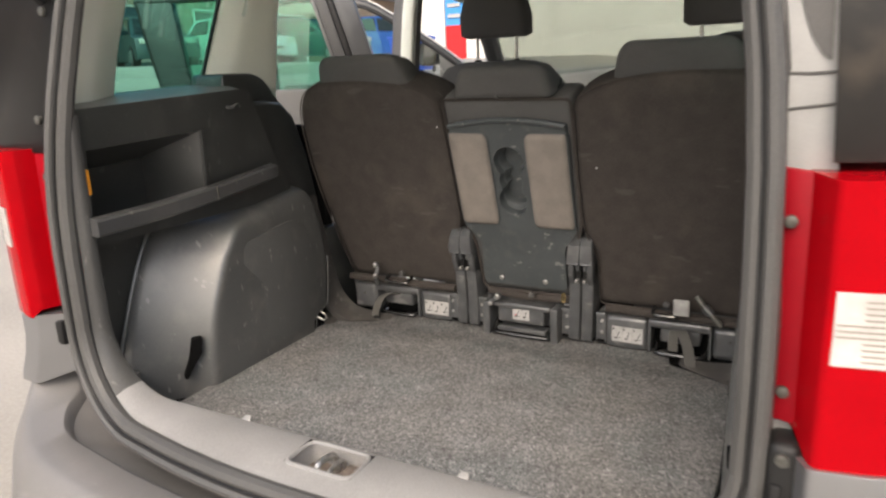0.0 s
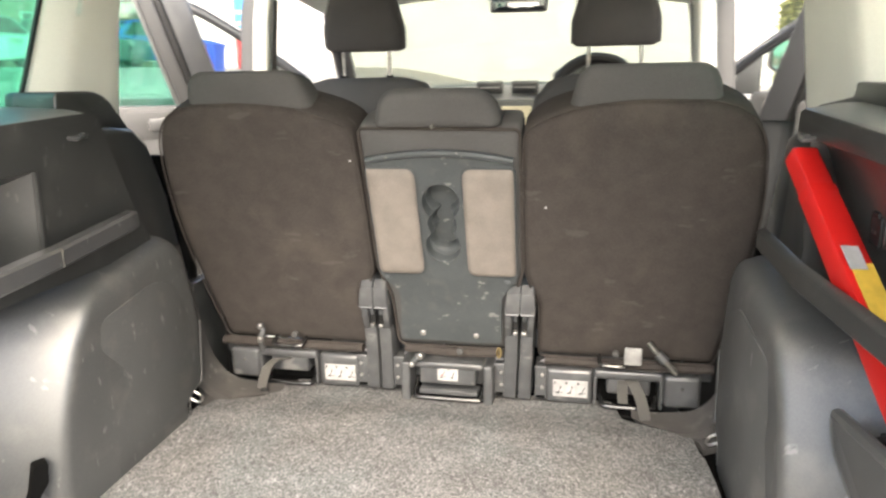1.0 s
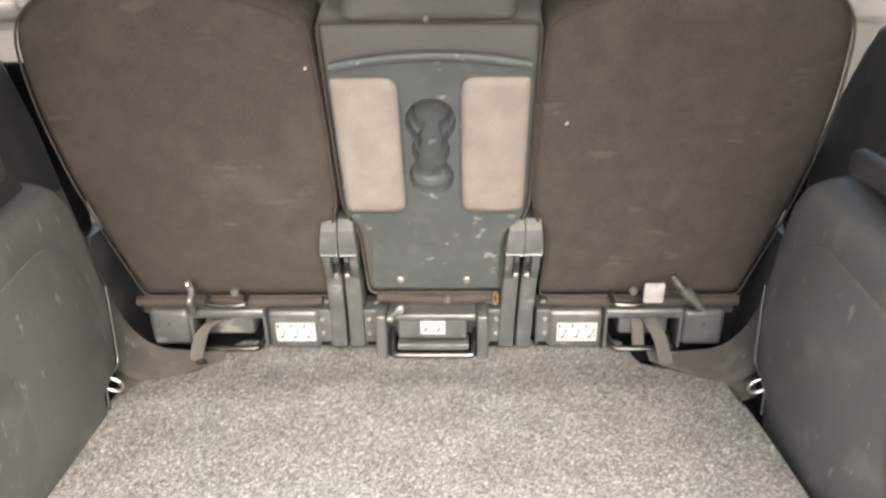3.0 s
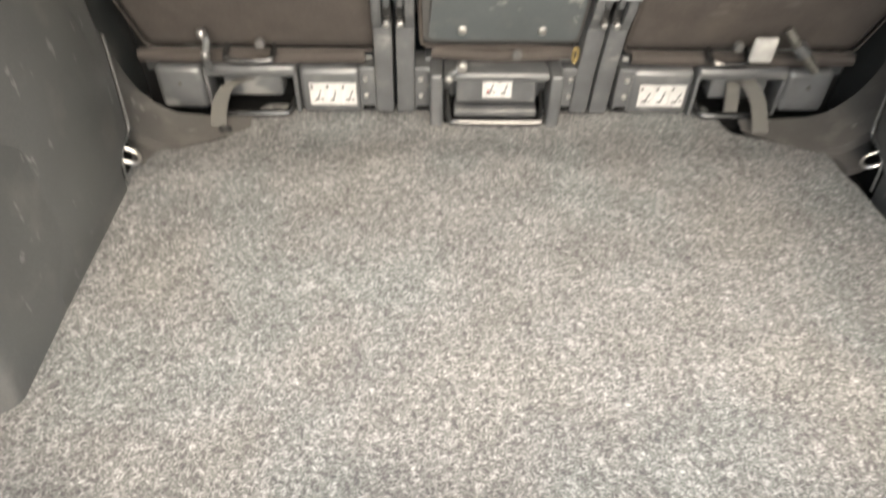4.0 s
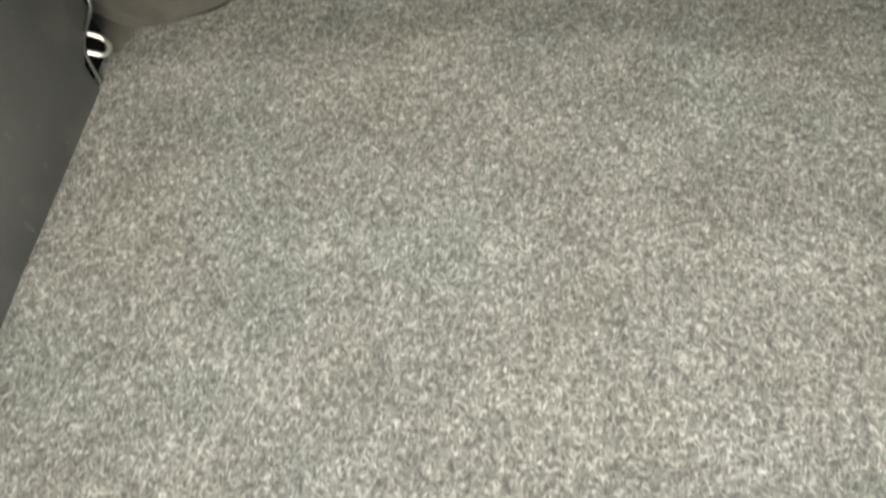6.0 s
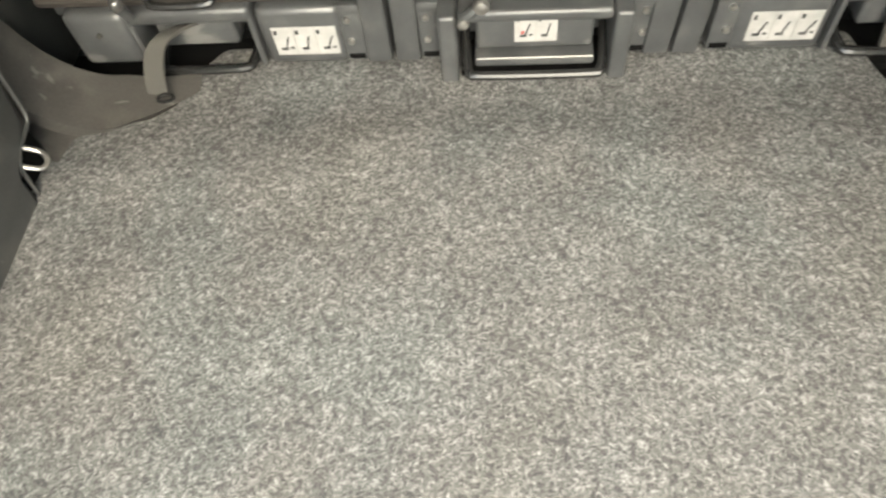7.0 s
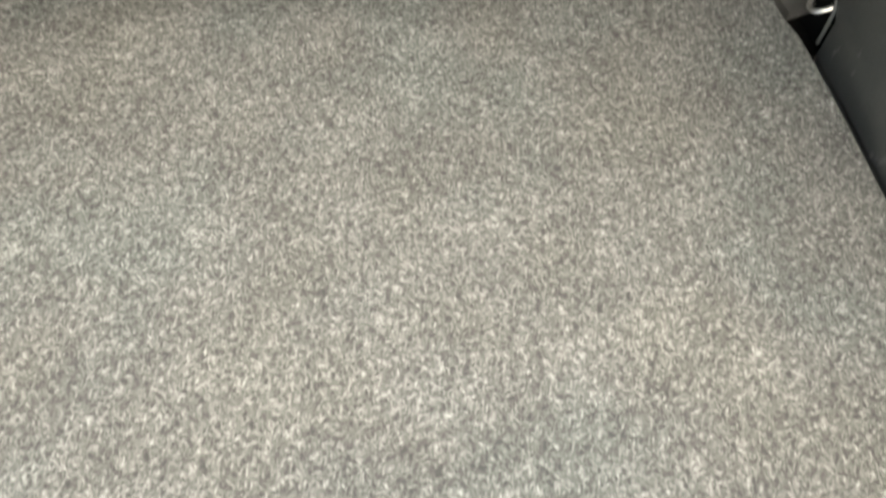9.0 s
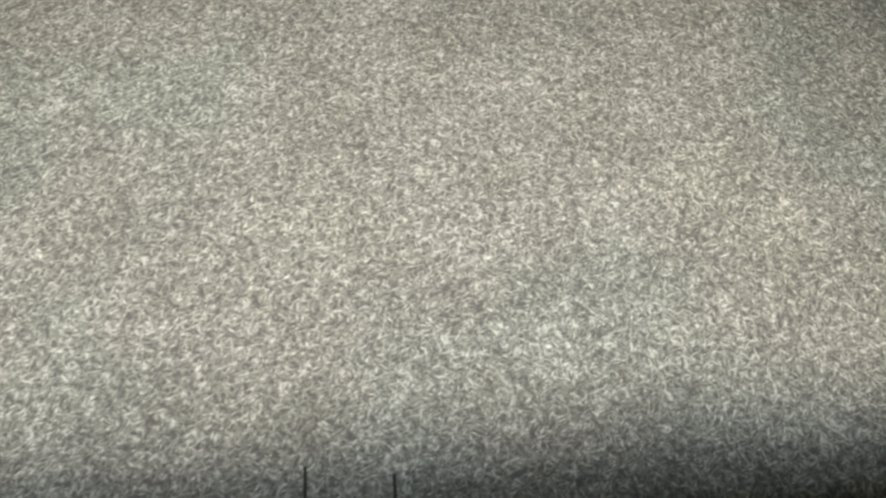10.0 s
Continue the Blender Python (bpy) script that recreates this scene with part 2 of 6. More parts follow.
GROUNDM = material("pale_worn_concrete", (0.37, 0.342, 0.295), 0.9, grain=0.12, grain_scale=60, stain=0.18, stain_scale=0.8, bump=0.3, bump_scale=80, bump_dist=0.01)
LEAF = material("hedge_leaf", (0.38, 0.40, 0.14), 0.6, grain=0.4, grain_scale=9, stain=0.3, stain_scale=2)
BRANCH = material("hedge_core", (0.09, 0.10, 0.035), 0.9, stain=0.4, stain_scale=3)
TYRE = material("tyre_rubber", (0.02, 0.02, 0.02), 0.8, stain=0.2)
WALLW = material("white_render_wall", (0.80, 0.79, 0.76), 0.8, grain=0.05, grain_scale=20, stain=0.08, stain_scale=0.5)
PAINT_BLUE = material("blue_car_paint", (0.03, 0.12, 0.42), 0.3, coat=0.6, stain=0.05)
PAINT_TEAL = material("dark_green_car_paint", (0.03, 0.06, 0.065), 0.3, coat=0.6, stain=0.05)
PAINT_WHITE = material("white_car_paint", (0.75, 0.76, 0.76), 0.3, coat=0.6, stain=0.05)
DARKGLASS = material("dark_car_glass", (0.02, 0.03, 0.03), 0.08, stain=0.2)
BANNER_RED = material("red_banner_cloth", (0.50, 0.012, 0.016), 0.7, stain=0.06)
BANNER_BLUE = material("blue_banner_cloth", (0.06, 0.30, 0.68), 0.7, stain=0.06)
BIN_BLUE = material("blue_bin_plastic", (0.03, 0.10, 0.50), 0.5, stain=0.1)
YELLOW = material("yellow_plastic", (0.75, 0.55, 0.03), 0.5, stain=0.1)
MIRROR = material("mirror_glass", (0.85, 0.87, 0.87), 0.03, metal=1.0, stain=0.02)
BRICKM = material("tan_brick_wall", (0.40, 0.30, 0.22), 0.9, grain=0.2, grain_scale=30, stain=0.2, stain_scale=2)


# ---- mesh helpers ----
def lerp(a, c, f):
    return a + (c - a) * f


def thing(name, at, label, category, group="", kind=""):
    ob = new(name)
    ob.location = at
    ob.empty_display_size = 0.05
    return tagged(ob, label, category, group, kind)


def part(name, bm, mat, parent=None, label="", sharp=32):
    bmesh.ops.recalc_face_normals(bm, faces=bm.faces)
    me = bpy.data.meshes.new(name)
    bm.to_mesh(me)
    bm.free()
    me.polygons.foreach_set("use_smooth", [True] * len(me.polygons))
    me.set_sharp_from_angle(angle=radians(sharp))
    for m in (mat if isinstance(mat, (list, tuple)) else [mat]):
        me.materials.append(m)
    ob = new(name, me)
    if parent is not None:
        ob.parent = parent
        base = parent.location if parent.parent is None else Vector((0, 0, 0))
        ob.matrix_parent_inverse = Matrix.Translation(-base)
    if label:
        ob["label"] = label
    return ob


def bevel_all(bm, r, seg=2):
    if r > 0:
        bmesh.ops.bevel(bm, geom=bm.edges[:], offset=r, segments=seg, profile=0.5, affect="EDGES", clamp_overlap=True)
    return bm


def box(x0, x1, y0, y1, z0, z1, r=0.003, seg=2, bm=None):
    b = bmesh.new()
    bmesh.ops.create_cube(b, size=1, matrix=Matrix.LocRotScale(((x0 + x1) / 2, (y0 + y1) / 2, (z0 + z1) / 2), None, (abs(x1 - x0), abs(y1 - y0), abs(z1 - z0))))
    bevel_all(b, r, seg)
    return join(bm, b)


def join(bm, b):
    if bm is None:
        return b
    me = bpy.data.meshes.new("tmp")
    b.to_mesh(me)
    bm.from_mesh(me)
    bpy.data.meshes.remove(me)
    b.free()
    return bm


def xform(bm, m):
    bmesh.ops.transform(bm, matrix=m, verts=bm.verts)
    return bm


def rounded(pts, r, n=4):
    """A closed 2D outline with its corners rounded by r (one radius, or one for each corner)."""
    out = []
    k = len(pts)
    for i in range(k):
        p, a, c = Vector(pts[i]), Vector(pts[i - 1]), Vector(pts[(i + 1) % k])
        rad = r[i] if isinstance(r, (list, tuple)) else r
        da, dc = a - p, c - p
        d = min(rad, da.length * 0.49, dc.length * 0.49)
        s, e = p + da.normalized() * d, p + dc.normalized() * d
        for j in range(n + 1):
            f = j / n
            out.append(tuple(s.lerp(p, f).lerp(p.lerp(e, f), f)))
    return out


def prism(pts3, vec, r=0.003, seg=2, bm=None):
    b = bmesh.new()
    vs = [b.verts.new(p) for p in pts3]
    f = b.faces.new(vs)
    ex = bmesh.ops.extrude_face_region(b, geom=[f])
    bmesh.ops.translate(b, vec=vec, verts=[v for v in ex["geom"] if isinstance(v, bmesh.types.BMVert)])
    bmesh.ops.recalc_face_normals(b, faces=b.faces)
    if r > 0:
        rim = [e for e in b.edges if any(len(fc.verts) == len(pts3) for fc in e.link_faces)]
        bmesh.ops.bevel(b, geom=rim, offset=r, segments=seg, profile=0.5, affect="EDGES", clamp_overlap=True)
    return join(bm, b)


def loft(rings, closed=True, caps=True, bm=None):
    b = bmesh.new()
    rows = [[b.verts.new(p) for p in ring] for ring in rings]
    n = len(rows[0])
    for r0, r1 in zip(rows, rows[1:]):
        for i in range(n if closed else n - 1):
            j = (i + 1) % n
            b.faces.new((r0[i], r0[j], r1[j], r1[i]))
    if caps and closed:
        b.faces.new(rows[0][::-1])
        b.faces.new(rows[-1])
    return join(bm, b)


def tube(path, r, n=8, closed=False, bm=None, flat=1.0):
    pts = [Vector(p) for p in path]
    k = len(pts)
    rings = []
    side = None
    for i in range(k):
        a = pts[i - 1] if (i or closed) else pts[i]
        c = pts[(i + 1) % k] if (i < k - 1 or closed) else pts[i]
        d = (c - a).normalized()
        if side is None:
            side = d.orthogonal().normalized()
        side = (side - d * side.dot(d)).normalized()
        up = d.cross(side)
        rings.append([tuple(pts[i] + side * r * math.cos(2 * math.pi * j / n) + up * r * flat * math.sin(2 * math.pi * j / n)) for j in range(n)])
    if closed:
        rings.append(rings[0])
    b = loft(rings, True, not closed)
    if closed:
        bmesh.ops.remove_doubles(b, verts=b.verts, dist=1e-6)
    return join(bm, b)


def ribbon(path, width_vec, thick, bm=None):
    """A strap: the path swept by a fixed width, with thickness."""
    pts = [Vector(p) for p in path]
    w = Vector(width_vec) / 2
    rings = []
    for i, p in enumerate(pts):
        d = (pts[min(i + 1, len(pts) - 1)] - pts[max(i - 1, 0)]).normalized()
        nrm = d.cross(w).normalized() * thick / 2
        rings.append([tuple(p + w + nrm), tuple(p - w + nrm), tuple(p - w - nrm), tuple(p + w - nrm)])
    return loft(rings, True, True, bm)


def disc(center, r, depth, axis="y", n=16, bev=0.001, bm=None):
    b = bmesh.new()
    rot = {"x": (0, 90, 0), "y": (90, 0, 0), "z": (0, 0, 0)}[axis]
    bmesh.ops.create_cone(b, cap_ends=True, segments=n, radius1=r, radius2=r, depth=depth, matrix=pose(*center, *rot))
    if bev:
        bmesh.ops.bevel(b, geom=[e for e in b.edges if any(len(f.verts) == n for f in e.link_faces)], offset=bev, segments=2, profile=0.5, affect="EDGES")
    return join(bm, b)


def smooth_path(pts, n=6):
    """Points on a Catmull-Rom curve through pts."""
    p = [Vector(q) for q in pts]
    out = []
    for i in range(len(p) - 1):
        a, c = p[max(i - 1, 0)], p[min(i + 2, len(p) - 1)]
        for j in range(n):
            t = j / n
            out.append(0.5 * (2 * p[i] + (p[i + 1] - a) * t + (2 * a - 5 * p[i] + 4 * p[i + 1] - c) * t * t + (3 * p[i] - a - 3 * p[i + 1] + c) * t ** 3))
    return out + [p[-1]]


F = 0.62          # boot floor height
CX = 0.012        # middle of the rear bench


# ---- ground and surroundings ----
def rise(x, y):
    """The yard climbs gently on the car's left."""
    f = min(1.0, max(0.0, (-x - 3.0) / 11.0))
    return 1.55 * f * f * (3 - 2 * f)


def ground():
    cut = [-400, -200, -90, -40] + [-30 + k for k in range(61)] + [40, 90, 200, 400]
    verts = [(x, y, rise(x, y) + (0.03 * noise.noise((x * 0.13, y * 0.13, 0)) if max(abs(x), abs(y - 1)) > 4 else 0)) for y in cut for x in cut]
    n = len(cut)
    faces = [(j * n + i, j * n + i + 1, (j + 1) * n + i + 1, (j + 1) * n + i) for j in range(n - 1) for i in range(n - 1)]
    bm = bmesh.new()
    vs = [bm.verts.new(v) for v in verts]
    for f in faces:
        bm.faces.new([vs[i] for i in f])
    ob = part("ground", bm, GROUNDM)
    tagged(ob, "pale worn concrete yard, dry and dusty", "ground", kind="structure")

ground()


# ---- the car's shell ----
car = thing("car", (0, 1.0, 0), "silver estate car with open tailgate and doors, parked on the yard", "car")


def opening_outline(inset=0.0, dy=0.0, top=1.56):
    """The tailgate opening: upright sides, rounded lower corners, a sill that bows rearwards."""
    L, R, B, rc = -0.543 + inset, 0.567 - inset, 0.684 + inset, 0.16 - inset * 0.4
    pts = [(L + 0.075, top), (L + 0.022, 1.25), (L, 1.05)]
    for k in range(17):
        a = radians(180 + 90 * k / 16)
        pts.append((L + rc + rc * math.cos(a), B + rc + rc * math.sin(a)))
    pts += [(x, B) for x in (-0.25, -0.1, 0.1, 0.25)]
    for k in range(17):
        a = radians(270 + 90 * k / 16)
        pts.append((R - rc + rc * math.cos(a), B + rc + rc * math.sin(a)))
    pts += [(R, 1.0), (R - 0.012, 1.25), (R - 0.06, top)]
    return [(x, -0.622 + 0.03 * max(0, z - 1.0) + 0.17 * max(0, z - 1.15) - 0.085 * (1 - (x / 0.575) ** 2) * min(1, max(0, (1.05 - z) / 0.3)) + dy, z) for x, z in pts]


def shell():
    # double-lipped rubber seal round the opening
    part("seal", tube(smooth_path(opening_outline(0.0), 3), 0.0145, 10), RUBBER, car, "grey rubber tailgate seal")
    part("seal_lip", tube(smooth_path(opening_outline(-0.014, -0.016), 3), 0.009, 8), RUBBER, car)
    # thin black cord drawn for the shade between the two lips
    part("seal_groove_shade", tube(smooth_path(opening_outline(-0.004, -0.0165), 3), 0.0032, 6), BLACKRUB, car)
    # small amber lamp in the left edge of the opening
    part("edge_lamp", box(-0.538, -0.523, -0.594, -0.578, 1.072, 1.118, 0.003), AMBER, car, "small amber lamp")
    # channel outside the seal
    bm = loft([opening_outline(-0.020, -0.012), opening_outline(-0.024, 0.0), opening_outline(-0.024, 0.03)], closed=False, caps=False)
    part("gutter", bm, RUBBER, car)
    # loading sill with the latch well
    path = [p for p in opening_outline(0.0) if p[2] < 1.06]
    left = [p for p in path if p[0] < -0.3]
    right = [p for p in path if p[0] > 0.3]
    path = [(left[0][0] + 0.008, left[0][1], 1.215)] + left + [(x, 0, path[len(path) // 2][2]) for x in (-0.25, -0.15, -0.062, 0.062, 0.15, 0.25)] + right + [(right[-1][0] - 0.008, right[-1][1], 1.215)]

    def sill_row(p, n, k):
        x, z = p[0], p[2]
        bow = -0.085 * (1 - (x / 0.575) ** 2) * min(1, max(0, (1.05 - z) / 0.3))
        ys = (-0.584, -0.582, -0.586, -0.594, lerp(-0.59, -0.612 + bow, 0.66), -0.612 + bow)
        h = (lerp(F - 0.012 - 0.684, -0.03, min(1.0, abs(n[0]) / 0.6)), 0.010, 0.019, 0.022, 0.020, 0.010)[k]
        h *= 1 - 1.4 * max(0.0, -n[0]) * (h > 0)
        return (x + n[0] * h, ys[k], z + n[1] * h)
    bm = bmesh.new()
    grid = []
    for i, p in enumerate(path):
        a, c = path[max(i - 1, 0)], path[min(i + 1, len(path) - 1)]
        d = Vector((c[0] - a[0], c[2] - a[2])).normalized()
        grid.append([bm.verts.new(sill_row(p, (-d.y, d.x), k)) for k in range(6)])
    for i in range(len(path) - 1):
        for k in range(5):
            if k == 3 and abs(path[i][0] + path[i + 1][0]) < 1e-6:
                continue
            f = bm.faces.new((grid[i][k], grid[i + 1][k], grid[i + 1][k + 1], grid[i][k + 1]))
            # upright ends take the darker tone, their shade put into colour
            f.material_index = int(abs(path[i][0] + path[i + 1][0]) > 0.94)
    part("sill_trim", bm, [SILL, SILLSHADE], car, "scuffed grey plastic loading sill", sharp=45)
    y0, y1 = sill_row((0.062, 0, 0.684), (0, 1), 4)[1], -0.594
    rim = rounded([(-0.060, y0), (0.060, y0), (0.056, y1), (-0.056, y1)], 0.016, 4)
    part("well_rim", tube([(x, y, 0.703) for x, y in rim], 0.004, 8, closed=True), SILL, car)
    bm = loft([[(x * 1.03, y, 0.705) for x, y in rim], [(x * 0.98, y, 0.668) for x, y in rim]], caps=False)
    part("well_side", bm, SILL, car)
    part("latch_well", box(-0.066, 0.066, y0 - 0.01, y1 + 0.01, 0.664, 0.670, 0), RUST, car, "grimy metal floor of the latch well")
    ym = (y0 + y1) / 2
    lat = part("latch", tube(smooth_path([(-0.008, ym - 0.022, 0.668), (-0.008, ym - 0.021, 0.696), (-0.007, ym - 0.012, 0.704), (-0.004, ym + 0.010, 0.703), (-0.003, ym + 0.019, 0.694), (-0.003, ym + 0.020, 0.668)], 4), 0.0052, 10), CHROME, car, "worn steel latch loop")
    part("latch_guide", tube(smooth_path([(0.010, ym - 0.022, 0.668), (0.010, ym - 0.021, 0.690), (0.011, ym + 0.006, 0.697), (0.012, ym + 0.020, 0.690), (0.012, ym + 0.021, 0.668)], 4), 0.0038, 8), CHROME, lat)
    part("latch_plate", box(-0.034, 0.048, ym - 0.027, ym + 0.027, 0.670, 0.673, 0.001), RUST, lat)
    part("latch_block", box(0.020, 0.046, ym - 0.020, ym + 0.022, 0.672, 0.690, 0.004, 3), RUST, lat)
    for x in (-0.026, 0.0, 0.034):
        part("rivet", disc((x, ym - 0.018, 0.673), 0.0045, 0.005, "z", 10), DULLSCREW, lat)
    for x in (-0.206, 0.205):
        bm = prism([(x - 0.010, -0.590, 0.703), (x + 0.010, -0.590, 0.703), (x + 0.006, -0.580, 0.710), (x - 0.006, -0.580, 0.710)], (0, 0.004, -0.004), 0.001)
        part("carpet_clip", bm, SILL, car)

    for s in (-1, 1):
        X = lambda v: v * s
        # silver gutter strip beside the opening
        if s > 0:
            gy = lambda z: -0.606 + 0.054 * max(0.0, z - 1.0)
            rows = [[(x0, gy(z), z), (x1, gy(z) + 0.003, z), (x1, gy(z) + 0.03, z), (x0, gy(z) + 0.03, z)] for z, x0, x1 in ((0.80, 0.576, 0.628), (1.0, 0.577, 0.629), (1.16, 0.579, 0.628), (1.22, 0.575, 0.628), (1.32, 0.567, 0.622), (1.56, 0.545, 0.612))]
            strip = part("gutter_strip", loft(rows), GUTTER, car, "satin silver painted gutter", sharp=40)
            wedge = [(0.584, 1.315), (0.589, 1.298), (0.595, 1.282), (0.606, 1.264), (0.614, 1.258), (0.612, 1.32), (0.600, 1.555), (0.570, 1.555)]
            part("gutter_seal", prism([(x, gy(z) - 0.001, z) for x, z in wedge], (0, 0.004, 0), 0), RUBBER, strip)
            for pts in (((0.577, 1.248), (0.598, 1.247), (0.622, 1.248)), ((0.575, 1.213), (0.596, 1.216), (0.624, 1.219)), ((0.579, 1.25), (0.574, 1.29), (0.568, 1.33))):
                part("panel_seam", tube([(x, gy(z) + 0.0006, z) for x, z in pts], 0.0016, 6), RUBBER, strip)
        # gloss black panel above the lamp
        bm = prism([(X(0.623), -0.618, 1.166), (X(0.765), -0.58, 1.166), (X(0.71), -0.53, 1.57), (X(0.602), -0.578, 1.57)] if s > 0 else [(X(0.566), -0.616, 1.150), (X(0.745), -0.612, 1.150), (X(0.80), -0.54, 1.150), (X(0.76), -0.49, 1.57), (X(0.70), -0.562, 1.57), (X(0.510), -0.562, 1.57)], (0, 0.03, 0), 0.002)
        # right panel's paler black holds both its smears and the reflected sky
        part("corner_panel", bm, SKYPALEBLACK if s > 0 else GLOSSBLACK, car, "dusty black rear corner panel, paled for reflected sky" if s > 0 else "gloss black rear corner panel")
        if s < 0:
            for z in (1.207, 1.385):
                b = disc((X(0.590 - 0.16 * (z - 1.205)), -0.615 + 0.133 * (z - 1.166), z), 0.008, 0.010, "y", 12)
                part("screw", b, DULLSCREW, car)
        # tail lamp: a flange screwed to the body, a ramp and the bowed lens
        edge = [(0.604, -0.600), (0.610, -0.616), (0.628, -0.657), (0.634, -0.661)] if s > 0 else [(0.616, -0.60), (0.629, -0.644), (0.644, -0.660)]
        prof = [(X(x), y) for x, y in edge + [(0.68, -0.652), (0.72, -0.637), (0.75, -0.614), (0.778, -0.56), (0.795, -0.47), (0.78, -0.45), (0.630, -0.55)]]
        low = 0.870 if s > 0 else 0.850
        lamp = part("tail_lamp", loft([[(x, y, z + (0.0 if z > 0.9 else (0.020 if s > 0 else 0.014) * (abs(x) < (0.620 if s > 0 else 0.635)))) for x, y in rounded(prof, 0.004, 3)] for z in (low, low + 0.012, 1.0, 1.150, 1.157)]), REDLENS, car, "red tail lamp with a clear reversing lens")
        fx, fz = (0.577, 0.613, 0.574) if s > 0 else (0.556, 0.628, 0.554), 0.894 if s > 0 else 0.862
        bm = prism([(X(fx[0]), -0.608, fz), (X(fx[1]), -0.618, fz), (X(fx[1]), -0.612, 1.156), (X(fx[2]), -0.602, 1.160)], (0, 0.012, 0), 0.004)
        part("lamp_flange", bm, REDDEEP, lamp, "red lamp flange with bolts")
        for x, z in ((0.598, 0.928), (0.592, 1.108)):
            part("bolt", disc((X(x), -0.614, z), 0.0068, 0.008, "y", 10, 0.002), DULLSCREW, lamp)
        # clear lens with ribs: long ones across its middle, short ones above and below
        rp = [(X(0.636), -0.6625), (X(0.68), -0.6548), (X(0.72), -0.6395), (X(0.748), -0.6190)] if s > 0 else [(X(0.662), -0.6588), (X(0.68), -0.6548), (X(0.72), -0.6395), (X(0.748), -0.6190)]
        bm = loft([[(x, y, z) for x, y in rp] + [(x, y + 0.01, z) for x, y in rp[::-1]] for z in (0.984, 1.056)])
        lens = part("reversing_lens", bm, CLEARLENS, lamp, "clear ribbed reversing lens")
        for k in range(11):
            z, xa = 0.989 + k * 0.0058, (0.638 if s > 0 else 0.664) if 4 <= k <= 6 else 0.660 if s > 0 else 0.672
            face = [(xa, -0.6630 + 0.175 * max(0.0, xa - 0.636)), (0.676, -0.6562)] + ([(0.72, -0.6409), (0.738, -0.6280)] if 4 <= k <= 6 else [(0.690, -0.6512)])
            bm = loft([[(X(x), y, zz) for x, y in face] + [(X(x), y + 0.012, zz) for x, y in face[::-1]] for zz in (z, z + 0.0018)])
            part("lens_rib", bm, LENSLINE, lens)
        # silver corner under the lamp, a little proud of it
        if s > 0:
            prof2 = [(0.577, -0.600), (0.600, -0.614), (0.627, -0.666), (0.68, -0.659), (0.72, -0.644), (0.76, -0.605), (0.795, -0.50), (0.79, -0.42), (0.60, -0.55)]
        else:
            prof2 = [(-0.577, -0.602), (-0.60, -0.625), (-0.64, -0.655), (-0.69, -0.652), (-0.76, -0.60), (-0.795, -0.50), (-0.79, -0.42), (-0.60, -0.55)]
        bm = loft([[(x + s * flare * (abs(x) > 0.62), y - 0.3 * flare * (y < -0.64), z + (0.022 if abs(x) < 0.61 and z < 0.76 else 0.0)) for x, y in rounded(prof2, 0.006, 3)] for z, flare in ((0.716, 0.026), (0.732, 0.022), (0.77, 0.008), (0.81, 0.0), (low + 0.001, 0.0), (low + 0.004, -0.002))])
        part("rear_corner", bm, SILVER, car, "silver painted rear corner")
        # buffer stop
        bm = box(0.589, 0.621, -0.646, -0.60, 0.775, 0.884, 0.010, 3) if s > 0 else box(X(0.598), X(0.624), -0.636, -0.60, 0.793, 0.842, 0.006)
        stop = part("buffer_stop", bm, BLACKRUB, car, "black rubber tailgate stop")
        if s > 0:
            part("screw", disc((0.604, -0.647, 0.868), 0.007, 0.008, "y", 12), DULLSCREW, stop)
            part("stop_pad", box(0.594, 0.606, -0.652, -0.64, 0.79, 0.84, 0.004, 2), BLACKRUB, stop)
        # body side behind the doors: closed below the glass
        side = [(-0.56, 0.26), (-0.56, 0.83), (-0.50, 1.205), (0.10, 1.205), (0.16, 0.95), (0.02, 0.70), (0.02, 0.36), (-0.08, 0.26)]
        bm = prism([(X(0.80), y, z) for y, z in side], (-0.03 * s, 0, 0), 0.01)
        part("quarter_panel", bm, SILVER, car, "silver rear quarter panel")
        # sill under the doors
        bm = box(X(0.70), X(0.80), -0.05, 1.95, 0.22, 0.38, 0.02, 3)
        part("side_sill", bm, SILVER, car)
        # front wing
        wing = [(1.72, 0.25), (1.72, 1.0), (1.95, 1.04), (2.45, 0.92), (2.78, 0.72), (2.82, 0.30), (2.62, 0.30), (2.52, 0.56), (2.25, 0.66), (2.0, 0.56), (1.9, 0.25)]
        bm = prism([(X(0.80), y, z) for y, z in wing], (-0.04 * s, 0, 0), 0.015, 3)
        part("front_wing", bm, SILVER, car, "silver front wing")
        # roof rail beam above the doors
        bm = tube(smooth_path([(X(0.60), -0.56, 1.585), (X(0.62), 0.0, 1.60), (X(0.62), 0.8, 1.60), (X(0.60), 1.15, 1.56)], 4), 0.045, 10)
        part("roof_rail_beam", bm, SILVER, car)
        # wheels
        for y in (-0.02 - 0.15, 2.25):
            w = part("wheel", loft([[(X(xx), y + rr * math.cos(2 * math.pi * k / 32), 0.31 + rr * math.sin(2 * math.pi * k / 32)) for k in range(32)] for xx, rr in ((0.61, 0.20), (0.60, 0.285), (0.63, 0.31), (0.76, 0.31), (0.79, 0.285), (0.785, 0.21), (0.74, 0.20))], caps=False), TYRE, car, "black tyre with a grey rim")
            bm = disc((X(0.745), y, 0.31), 0.205, 0.03, "x", 28, 0.01)
            part("rim", bm, SILVER, w)
